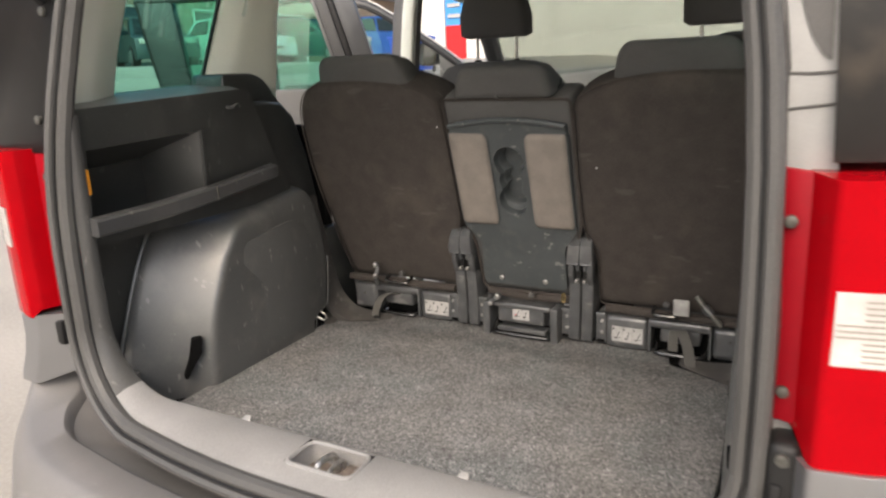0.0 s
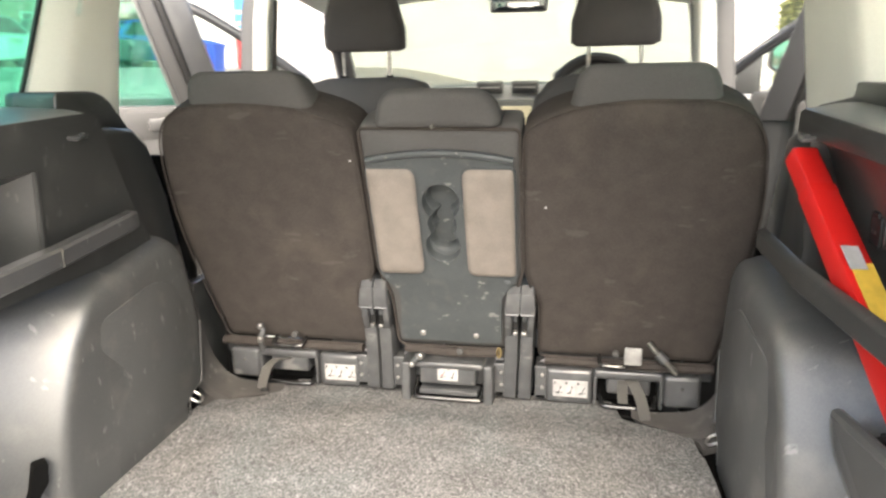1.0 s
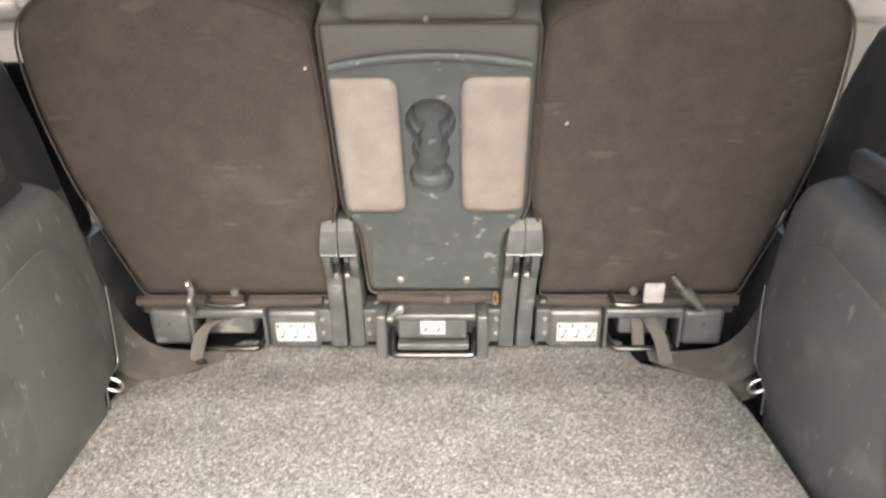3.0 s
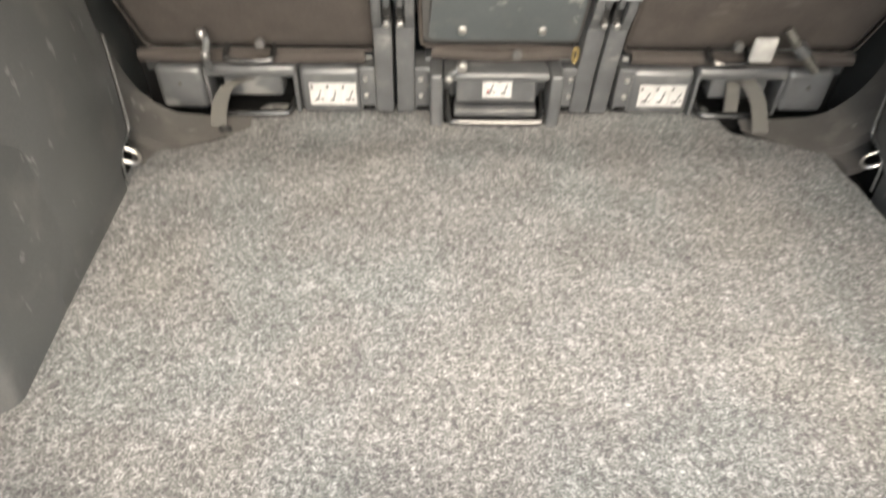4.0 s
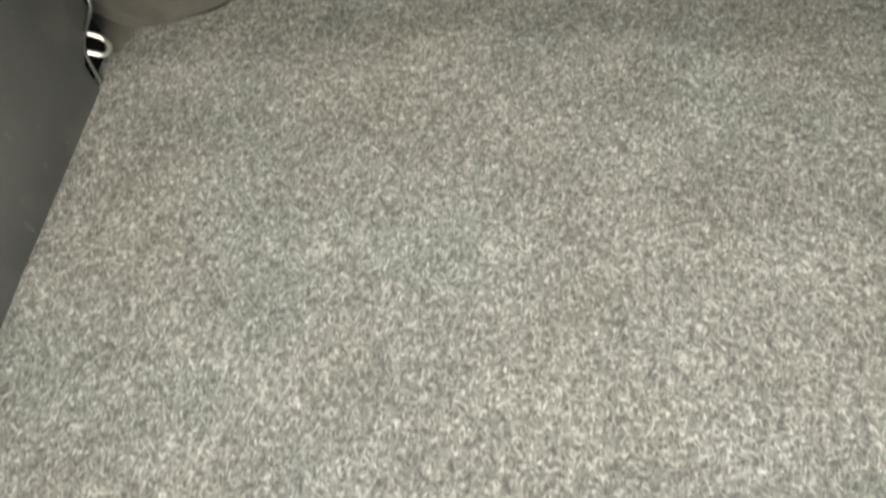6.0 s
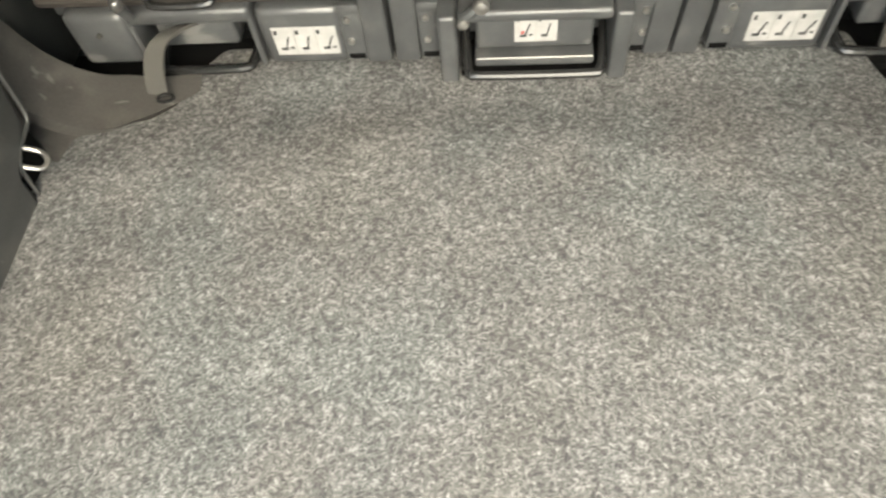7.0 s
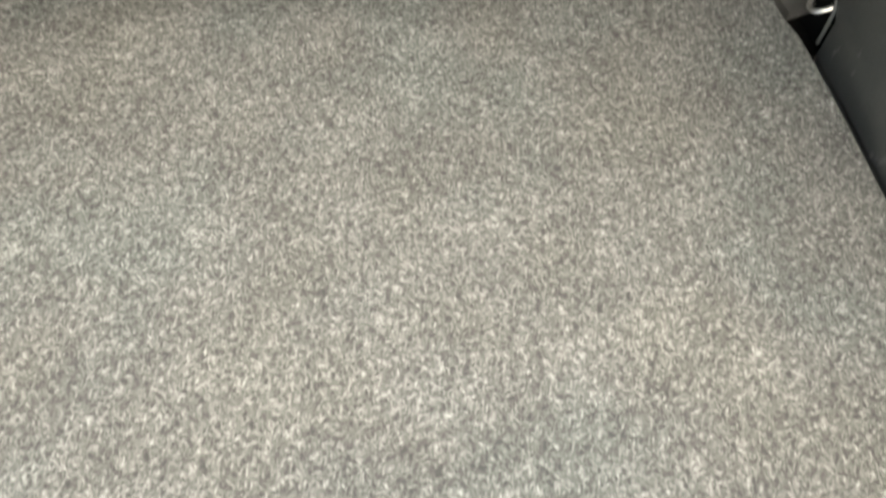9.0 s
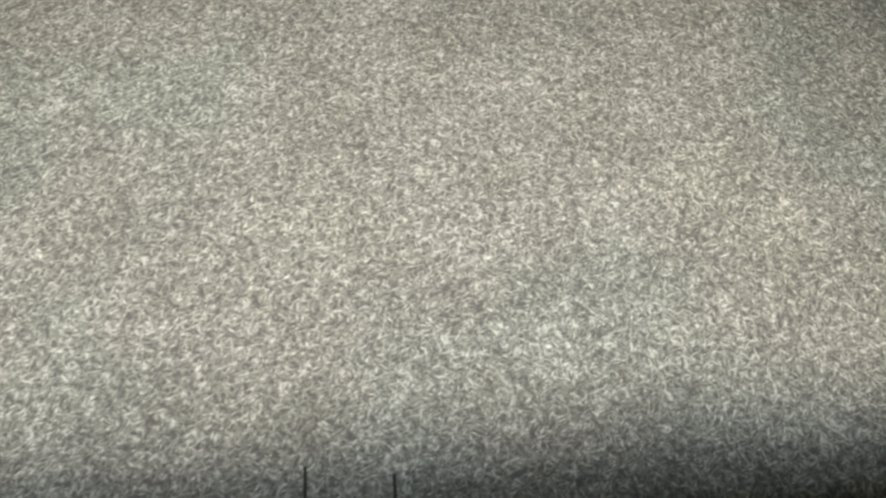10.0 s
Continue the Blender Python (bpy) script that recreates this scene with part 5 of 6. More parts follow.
    # lashing eye at the carpet corner, in a dark notch below the arch's front edge
    part("lashing_eye", tube(smooth_path([(X(x), y, z) for x, y, z in ((0.512, -0.006, 0.663), (0.498, -0.004, 0.655), (0.490, -0.006, 0.650), (0.4865, -0.012, 0.646), (0.489, -0.019, 0.645), (0.496, -0.023, 0.649), (0.510, -0.024, 0.656))], 5), 0.0025, 10), CHROME, t, "bright steel lashing eye")
    edge = [(X(0.5055), 0.0405, 0.80), (X(0.505), 0.036, 0.760), (X(0.5045), 0.028, 0.705), (X(0.504), 0.021, 0.674), (X(0.5035), 0.002, 0.668), (X(0.503), -0.018, 0.664), (X(0.503), -0.029, 0.650), (X(0.503), -0.034, 0.615)]
    part("panel_edge", tube(smooth_path(edge, 4), 0.0019, 8), PLASTIC, t)
    # near-black board stands for the shade inside the notch
    part("notch_shade_board", box(min(X(0.512), X(0.55)), max(X(0.512), X(0.55)), -0.04, 0.02, 0.60, 0.668, 0), VOID, t)
    # bright striker edge between bolster and seat
    part("striker", tube(smooth_path([(X(0.553), 0.075, 0.86), (X(0.548), 0.088, 0.82), (X(0.540), 0.10, 0.77)], 4), 0.003, 6), DULLSCREW, t)
    return t


side_trim(-1)
side_trim(1)


def right_extras():
    # 12 V socket in the right wall
    s = thing("power_socket", (0.60, -0.341, 1.108), "round black power socket with a flap on the trim wall", "power socket")
    part("ring", disc((0.606, -0.341, 1.108), 0.021, 0.012, "x", 24, 0.003), BLACKTRIM, s)
    part("flap", box(0.5965, 0.602, -0.357, -0.326, 1.092, 1.128, 0.004, 3), BLACKRUB, s)
    part("hinge", box(0.595, 0.603, -0.350, -0.332, 1.124, 1.131, 0.002), BLACKRUB, s)
    for dy in (-0.0055, 0.0035):
        part("mark", box(0.5958, 0.5968, -0.342 + dy, -0.338 + dy, 1.106, 1.110, 0), DULLSCREW, s)
    # storage divider low on the right, with bunched cargo net behind
    p = thing("pocket_divider", (0.56, -0.46, F), "black plastic storage pocket divider fixed to the boot side", "car trim")
    part("panel", prism([(0.560, y, z) for y, z in rounded([(-0.386, 0.903), (-0.60, 0.938), (-0.60, 0.815), (-0.50, 0.838), (-0.412, 0.862)], [0.006, 0.01, 0.01, 0.02, 0.010], 4)], (0.014, 0.0, 0), 0.005, 3), PLASTIC_SOFT, p)
    part("top_edge", tube([(0.567, -0.390, 0.902), (0.567, -0.48, 0.917), (0.567, -0.598, 0.936)], 0.0085, 8), PLASTIC, p)
    part("front_flange", tube(smooth_path([(0.566, -0.390, 0.898), (0.566, -0.412, 0.865), (0.566, -0.50, 0.840), (0.566, -0.59, 0.818)], 2), 0.0075, 8), PLASTIC, p)
    part("clip", box(0.552, 0.562, -0.545, -0.52, 0.855, 0.88, 0.003), PLASTIC_SOFT, p)
    pts = []
    for k in range(46):
        a = k * 1.7
        pts.append((0.592 + 0.014 * math.sin(a * 1.3), -0.45 - 0.0022 * k + 0.010 * math.sin(a), 0.893 + 0.018 * math.cos(a * 0.9)))
    n = thing("cargo_net", (0.592, -0.50, 0.88), "bunched black cargo net stuffed behind the pocket", "net")
    part("cord", tube(smooth_path(pts, 3), 0.0042, 6), BLACKRUB, n)


right_extras()


def warning_triangle_case():
    """A long red box of blunt three-cornered section that leans in the side pocket."""
    t = thing("warning_triangle_case", (0.60, -0.58, 0.92), "red plastic warning triangle case with a yellow and white label, leaning", "warning triangle")
    a, c = Vector((0.546, -0.205, 1.178)), Vector((0.6135, -0.560, 0.887))
    d = (c - a).normalized()
    nrm = Vector((-1, 0, 0.25))
    nrm = (nrm - d * nrm.dot(d)).normalized()
    side = d.cross(nrm).normalized()
    if side.z < 0:
        side = -side
    w, h = 0.0190, 0.0170
    sec = rounded([(-w, -h * 0.2), (-w * 0.55, h), (w * 0.95, h), (w, -h), (-w * 0.8, -h)], 0.005, 2)

    def ring(p, k):
        return [tuple(p + side * u * k + nrm * v * k) for u, v in sec]
    L = (c - a).length
    rows = [ring(a, 0.84), ring(a + d * 0.004, 0.97), ring(a + d * 0.070, 1.0), ring(a + d * 0.073, 1.05), ring(a + d * (L - 0.004), 1.25), ring(c, 1.1)]
    part("case", loft(rows), REDCASE, t, sharp=20)
    part("collar", loft([ring(a + d * 0.066, 1.06), ring(a + d * 0.078, 1.07)]), REDCASE, t, sharp=20)

    def patch(name, f0, f1, u0, u1, mat, label, lift):
        q = [a + d * L * f0 + nrm * u0 * h, a + d * L * f0 + nrm * u1 * h, a + d * L * f1 + nrm * u1 * h, a + d * L * f1 + nrm * u0 * h]
        part(name, prism([tuple(v + side * (w * 1.19 + lift)) for v in q], -side * 0.001, 0), mat, t, label)
    patch("yellow_label", 0.41, 0.72, -0.85, 0.75, YELLOWSTK, "yellow printed label", 0.0012)
    patch("white_label", 0.36, 0.43, -0.30, 0.90, LABEL, "white patch on the label", 0.0024)


warning_triangle_case()


# ---- pillars, glass and doors ----
def skew(x, y):
    """The cabin stands a little askew to the boot's own axis."""
    return (x - 0.07 * max(0.0, y - 0.05), y + 0.035 * x)


def pillars():
    gx = lambda z: 0.675 - 0.111 * (z - 1.215)
    for s in (-1, 1):
        X = lambda v: v * s
        # rear pillar: cream face towards the opening, then a return to the glass
        rings = []
        for z, dx, dy in ((1.20, 0.0, 0.0), (1.32, -0.018, 0.02), (1.45, -0.045, 0.05), (1.585, -0.08, 0.09)):
            rings.append([(X(px + dx), py + dy, z) for px, py in rounded([(0.566, -0.595), (0.580, -0.52), (0.655, -0.415), (0.70, -0.415), (0.70, -0.575)], [0.006, 0.02, 0.006, 0.005, 0.01], 3)])
        part("rear_pillar", loft(rings), CREAM, car, "cream rear pillar trim")
        rings = []
        for z, x, y0, y1 in ((1.0, 0.632, -0.10, 0.050), (1.20, 0.622, -0.180, 0.050), (1.40, 0.600, -0.110, 0.060), (1.585, 0.568, -0.05, 0.075)):
            rings.append([(X(px), py + (0.035 * X(px) if py > 0 else (0.0 if s < 0 else -0.06)), z) for px, py in rounded([(x + 0.040, y0), (x + 0.004, y0 + 0.05), (x, y1), (x + 0.043, y1 + 0.055), (gx(z) - 0.002, y1 + 0.055), (gx(z) - 0.002, y0)], [0.004, 0.02, 0.04, 0.01, 0.002, 0.002], 4)])
        part("centre_pillar", loft(rings), CREAM, car, "cream side pillar trim")
        rings = []
        for z, y0, y1 in ((0.95, -0.02, 0.10), (1.20, -0.09, 0.10), (1.40, -0.03, 0.11), (1.585, 0.02, 0.125)):
            rings.append([(X(px), py + 0.035 * X(px), z) for px, py in rounded([(gx(z) + 0.006, y0), (gx(z) + 0.055, y0), (gx(z) + 0.055, y1), (gx(z) + 0.006, y1)], 0.008, 3)])
        part("pillar_outer", loft(rings), GLOSSBLACK, car, "gloss black outer pillar")
        # door pillar: cream inside, grey paint outside
        for nm, mt, px0, px1, py0, py1 in (("door_pillar", CREAM, 0.612, 0.662, 0.79, 0.86), ("door_pillar_outer", BANDGREY, 0.664, 0.722, 0.835, 0.90)):
            rings = []
            for z, dx, dy in ((0.40, 0.02, 0.0), (1.2, 0.0, 0.0), (1.45, -0.012, 0.03), (1.59, -0.03, 0.05)):
                rings.append([(*skew(X(x + dx), y + dy), z) for x, y in rounded([(px0, py0), (px1, py0), (px1, py1), (px0, py1)], 0.016, 3)])
            part(nm, loft(rings), mt, car, "cream door pillar trim" if mt is CREAM else "mid grey painted door pillar")
        # quarter glass
        k = 0.0 if s < 0 else -0.06
        q = [(X(0.675), -0.50, 1.215), (X(0.675), -0.165 + k, 1.215), (X(0.640), -0.055 + k, 1.53), (X(0.635), -0.36, 1.53)]
        ob = part("quarter_glass", prism(q, (X(0.004), 0, 0), 0), TINT, car, "green tinted quarter window")
        ob.visible_shadow = False
        edge = [(X(0.668), -0.46, 1.222), (X(0.668), -0.215 + k, 1.218), (X(0.667), -0.188 + k, 1.226), (X(0.662), -0.170 + k, 1.25), (X(0.634), -0.068 + k, 1.53)]
        part("glass_seal", tube(edge, 0.0045, 6), BLACKRUB, car)


pillars()


def door(s, rear):
    """A car door standing open, hinged at its front edge."""
    name = "rear_door" if rear else "front_door"
    hx, hy = (0.818, 0.95) if rear else (0.80, 1.60)
    off = (-0.045 if s < 0 else -0.078) if rear else -0.05
    L = 0.84 if rear else 0.92
    ang = radians(63 if rear else 67)
    d = thing(name, (s * hx + off, hy, 0.35), "open car door with grey inner trim and " + ("green tinted glass" if rear else "clear glass"), "car door", "open doors")
    ux, uy = math.sin(ang), -math.cos(ang)   # from hinge to free edge
    nx, ny = -math.cos(ang), -math.sin(ang)  # towards the inner face

    def P(u, z, w=0.0):
        return (s * (hx + u * ux + w * nx) + off, hy + u * uy + w * ny, z)

    def panel(nm, pts, w0, w1, mat, r, parent=d, label=""):
        a, c = P(0, 0, w0), P(0, 0, w1)
        return part(nm, prism([P(u, z, w0) for u, z in pts], Vector(c) - Vector(a), r, 2), mat, parent, label)
    body = rounded([(0.0, 0.36), (L * 0.75, 0.36), (L, 0.62), (L, 1.19), (0.0, 1.15)], 0.04, 3)
    panel("outer_skin", body, -0.05, 0.0, SHADESILVER, 0.01, label="silver door shell in a shaded tone")
    card = rounded([(0.108, 0.42), (L * 0.72, 0.42), (L - 0.05, 0.66), (L - 0.05, 1.212), (0.108, 1.20)], 0.03, 3)
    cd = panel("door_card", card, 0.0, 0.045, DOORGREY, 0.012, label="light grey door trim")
    panel("handle_recess", rounded([(0.175, 1.105), (0.33, 1.097), (0.33, 1.190), (0.135, 1.194)], 0.015, 3), 0.044, 0.048, BANDGREY, 0.001, cd)
    panel("recess_face", rounded([(0.180, 1.111), (0.33, 1.104), (0.33, 1.182), (0.150, 1.186)], 0.012, 3), 0.046, 0.050, DOORGREY, 0.001, cd)
    panel("door_handle", rounded([(0.190, 1.128), (0.265, 1.124), (0.265, 1.164), (0.190, 1.168)], 0.015, 3), 0.050, 0.062, HANDLEGREY, 0.005, cd, "satin grey inner door handle")
    panel("armrest", rounded([(0.10, 0.86), (L - 0.12, 0.84), (L - 0.12, 0.90), (0.10, 0.93)], 0.02, 3), 0.045, 0.10, DOORGREY, 0.015, cd)
    if rear:
        # slanted front member in three layers: shut face, rubber, trim
        def bar(nm, u0, u1, w0, w1, mat, label=""):
            panel(nm, [(u0, 1.14), (u1, 1.14), (u1 + 0.125, 1.57), (u0 + 0.125, 1.57)], w0, w1, mat, 0.006, label=label)
        bar("shut_face", 0.006, 0.082, -0.03, 0.018, SHADESILVER, "silver front edge of the door in a shaded tone")
        bar("frame_seal", 0.083, 0.104, -0.01, 0.022, BLACKRUB)
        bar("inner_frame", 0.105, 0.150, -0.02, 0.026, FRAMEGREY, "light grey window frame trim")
        bar("glass_channel", 0.151, 0.166, -0.02, 0.012, PLASTIC)
        fr = [(0.175, 1.20), (0.285, 1.56), (L + 0.02, 1.56), (L + 0.08, 1.53), (L + 0.02, 1.20)]
        tops = fr[1:]
        panel("rear_frame", [(L + 0.03, 1.16), (L + 0.10, 1.58), (L - 0.04, 1.58), (L - 0.09, 1.16)], -0.035, 0.016, SHADESILVER, 0.008, label="silver rear edge of the window frame in a shaded tone")
    else:
        fr = [(0.02, 1.20), (0.03, 1.27), (0.34, 1.49), (0.52, 1.57), (L - 0.05, 1.59), (L - 0.01, 1.40), (L - 0.01, 1.18)]
        tops = fr
    fm = part("window_frame", tube([P(u, z, -0.01) for u, z in smooth2(tops)], 0.024 if rear else 0.017, 10, flat=0.7), SHADESILVER, d, "silver window frame in a shaded tone")
    part("weather_strip", tube([P(u + 0.004, z - 0.018, 0.010) for u, z in smooth2(tops)], 0.008, 8), BLACKRUB, fm)
    part("bright_strip", tube([P(u, z + 0.018, 0.012) for u, z in smooth2(tops)], 0.004, 6), CHROME, fm)
    ob = panel("window", fr, -0.014, -0.010, TINT if rear else CLEAR, 0, label="green tinted door window" if rear else "clear door window")
    ob.visible_shadow = False
    if not rear:
        c = Vector(P(0.185, 1.325, -0.10))
        sec = rounded([(-0.060, -0.060), (0.075, -0.050), (0.075, 0.040), (-0.05, 0.062)], 0.04, 4)
        rows = [[tuple(c + Vector((s * u * k, dy, v * k))) for u, v in sec] for k, dy in ((0.97, -0.045), (1.0, -0.03), (0.95, 0.02), (0.7, 0.06), (0.35, 0.075))]
        m = part("door_mirror", loft(rows), GLOSSBLACK, d, "black door mirror")
        part("mirror_glass", prism([tuple(c + Vector((s * u * 0.88, -0.047, v * 0.88))) for u, v in sec], (0, 0.001, 0), 0), MIRROR, m)
        panel("mirror_base", [(0.05, 1.19), (0.13, 1.19), (0.13, 1.33), (0.05, 1.27)], -0.03, 0.012, PLASTIC, 0.004)


def smooth2(pts):
    return [(p.y, p.z) for p in smooth_path([(0, u, z) for u, z in pts], 3)]


for side in (-1, 1):
    door(side, True)
    door(side, False)


# ---- front of the cabin ----
def front_seat(cx):
    t = thing("front_seat", (cx, 0.95, 0.36), "charcoal cloth front seat with a separate headrest", "car seat", "front seats")

    def ring(y, z, w, d, tilt=0.0):
        o = rounded([(-w, -d), (w, -d), (w, d), (-w, d)], min(w, d) * 0.7, 5)
        return [(cx + x, y + yy, z) for x, yy in o]
    rows = [ring(0.98, 0.55, 0.22, 0.09), ring(0.965, 0.75, 0.245, 0.085), ring(0.945, 0.95, 0.255, 0.075), ring(0.92, 1.10, 0.245, 0.065), ring(0.905, 1.21, 0.222, 0.055), ring(0.90, 1.258, 0.182, 0.042), ring(0.90, 1.276, 0.12, 0.022)]
    part("backrest", loft(rows), SEATCLOTH, t, sharp=60)
    rows = [ring(0.90, 1.352, 0.105, 0.028), ring(0.90, 1.362, 0.122, 0.042), ring(0.895, 1.42, 0.122, 0.05), ring(0.895, 1.48, 0.105, 0.048), ring(0.895, 1.53, 0.092, 0.04), ring(0.895, 1.55, 0.06, 0.02)]
    part("headrest", loft(rows), SEATCLOTH, t, "charcoal cloth headrest", sharp=60)
    for dx in (-0.072, 0.072):
        p = part("headrest_post", tube([(cx + dx, 0.90, 1.24), (cx + dx, 0.90, 1.37)], 0.0055, 10), CHROME, t, "bright steel post")
        part("collar", disc((cx + dx, 0.90, 1.276), 0.013, 0.012, "z", 12, 0.002), BLACKRUB, p)
    cu = rounded([(0.92, 0.55), (1.45, 0.62), (1.47, 0.52), (1.0, 0.40), (0.90, 0.42)], 0.05, 4)
    part("seat_cushion", prism([(cx - 0.25, y, z) for y, z in cu], (0.5, 0, 0), 0.03, 3), SEATCLOTH, t)
    part("seat_base", box(cx - 0.2, cx + 0.2, 0.98, 1.38, 0.355, 0.46, 0.01), PLASTIC, t)


front_seat(-0.392)
front_seat(0.340)


def dashboard():
    t = thing("dashboard", (0, 1.7, 0.6), "grey plastic dashboard with two central air vents", "dashboard")
    prof = [(1.98, 1.02), (1.90, 1.12), (1.80, 1.20), (1.70, 1.245), (1.655, 1.24), (1.64, 1.19), (1.68, 1.06), (1.66, 0.80), (1.75, 0.60), (1.98, 0.60)]
    prof = rounded(prof, 0.03, 3)
    rings = []
    for k in range(17):
        u = -1 + k / 8
        rings.append([(0.70 * u, y + 0.06 * u * u * (y < 1.8), z - 0.035 * u * u) for y, z in prof])
    part("body", loft(rings), DASH, t, sharp=50)
    for x0, x1 in ((-0.170, -0.065), (-0.030, 0.075)):
        v = part("air_vent", box(x0, x1, 1.625, 1.67, 1.199, 1.247, 0.006, 3), BLACKTRIM, t, "black air vent")
        for k in range(3):
            part("slat", box(x0 + 0.012, x1 - 0.012, 1.618, 1.635, 1.210 + k * 0.011, 1.213 + k * 0.011, 0.001), BUCKLE if k == 1 else BLACKRUB, v)
    r = part("radio_surround", box(-0.17, 0.10, 1.632, 1.68, 1.02, 1.175, 0.01, 3), BLACKTRIM, t)
    part("screen", box(-0.07, 0.05, 1.628, 1.634, 1.05, 1.15, 0.003), BEIGE, r, "pale beige card over the display")
    w = thing("steering_wheel", (0.352, 1.45, 1.15), "black steering wheel with three spokes behind the seat", "steering wheel")
    c, tilt = Vector((0.296, 1.44, 1.190)), radians(65)
    def pt(a, r, h=0):
        return tuple(c + Vector((r * math.cos(a), -r * math.sin(a) * math.cos(tilt) * -1 - h * math.sin(tilt) * -1, r * math.sin(a) * math.sin(tilt) + h * math.cos(tilt))))
    part("rim", tube([pt(2 * math.pi * k / 40, 0.150) for k in range(40)], 0.021, 10, closed=True), GLOSSBLACK, w)
    part("hub", loft([[pt(2 * math.pi * k / 20, r, h) for k in range(20)] for r, h in ((0.03, 0.06), (0.05, 0.03), (0.075, 0.0), (0.05, -0.02))]), BLACKTRIM, w)
    for a in (0.0, math.pi, -math.pi / 2):
        part("spoke", tube([pt(a, 0.05), pt(a, 0.145)], 0.016, 8, flat=0.5), BLACKTRIM, w)
    cowl = [(0.30 + 0.17 * math.cos(math.pi * k / 14), 1.262 + 0.055 * math.sin(math.pi * k / 14)) for k in range(15)]
    part("instrument_cowl", prism([(x, 1.60, z) for x, z in cowl], (0, 0.13, -0.01), 0.008, 2), BLACKTRIM, t, "black instrument cowl")
    m = thing("rear_view_mirror", (0.0, 1.22, 1.50), "black interior mirror below the roof edge", "mirror")
    part("shell", box(-0.06, 0.13, 1.225, 1.255, 1.475, 1.545, 0.012, 3), PLASTIC, m)
    part("glass", box(-0.05, 0.12, 1.222, 1.226, 1.483, 1.537, 0.001), MIRROR, m)
    part("stalk", tube([(0.035, 1.25, 1.53), (0.035, 1.19, 1.57)], 0.01, 8), PLASTIC, m)


dashboard()


def seat_belt(s):
    """A rear belt that hangs from the pillar in front of the open door."""
    t = thing("seat_belt", (s * 0.60, 0.45, 0.9), "dark grey seat belt webbing hanging from the door pillar", "seat belt", "seat belts")
    part("webbing", ribbon(smooth_path([(s * 0.575 - 0.055, 0.81, 1.50), (s * 0.597 - 0.055, 0.79, 1.2), (s * 0.607 - 0.055, 0.79, 0.8)], 4), (0.006, 0.020, 0), 0.002), WEBBING, t)


for side in (-1, 1):
    seat_belt(side)


# ---- surroundings seen through the openings ----
def hedge():
    random.seed(11)
    h = thing("hedge", (6.0, 9.0, 0), "tall clipped yellow-green hedge along the yard", "hedge")
    core = bmesh.new()
    bmesh.ops.create_cube(core, size=1, matrix=Matrix.LocRotScale((6.4, 12.0, 1.6), None, (1.0, 22.0, 3.0)))
    part("core", core, BRANCH, h)
    verts, faces = [], []
    for k in range(15000):
        y = random.uniform(1.0, 23.0)
        z = random.uniform(0.05, 3.25)
        x = 5.85 + random.gauss(0, 0.10) + 0.25 * noise.noise((y * 0.9, z * 0.9, 3.0)) + 0.08 * z * 0.2
        if random.random() < 0.12:
            x, z = random.uniform(5.9, 6.9), 3.1 + random.gauss(0, 0.10)
        r = random.uniform(0.04, 0.09)
        n = Vector((random.gauss(-1, 0.7), random.gauss(0, 0.8), random.gauss(0.4, 0.8))).normalized()
        a = n.orthogonal().normalized()
        c = n.cross(a)
        p = Vector((x, y, z))
        i = len(verts)
        verts += [tuple(p + a * r), tuple(p + c * r * 0.45), tuple(p - a * r), tuple(p - c * r * 0.45)]
        faces.append((i, i + 1, i + 2, i + 3))
    me = bpy.data.meshes.new("foliage")
    me.from_pydata(verts, [], faces)
    me.materials.append(LEAF)
    ob = new("foliage", me)
    ob.parent = h
    ob.matrix_parent_inverse = Matrix.Translation(-h.location)
    tagged(ob, kind="stuff")


hedge()


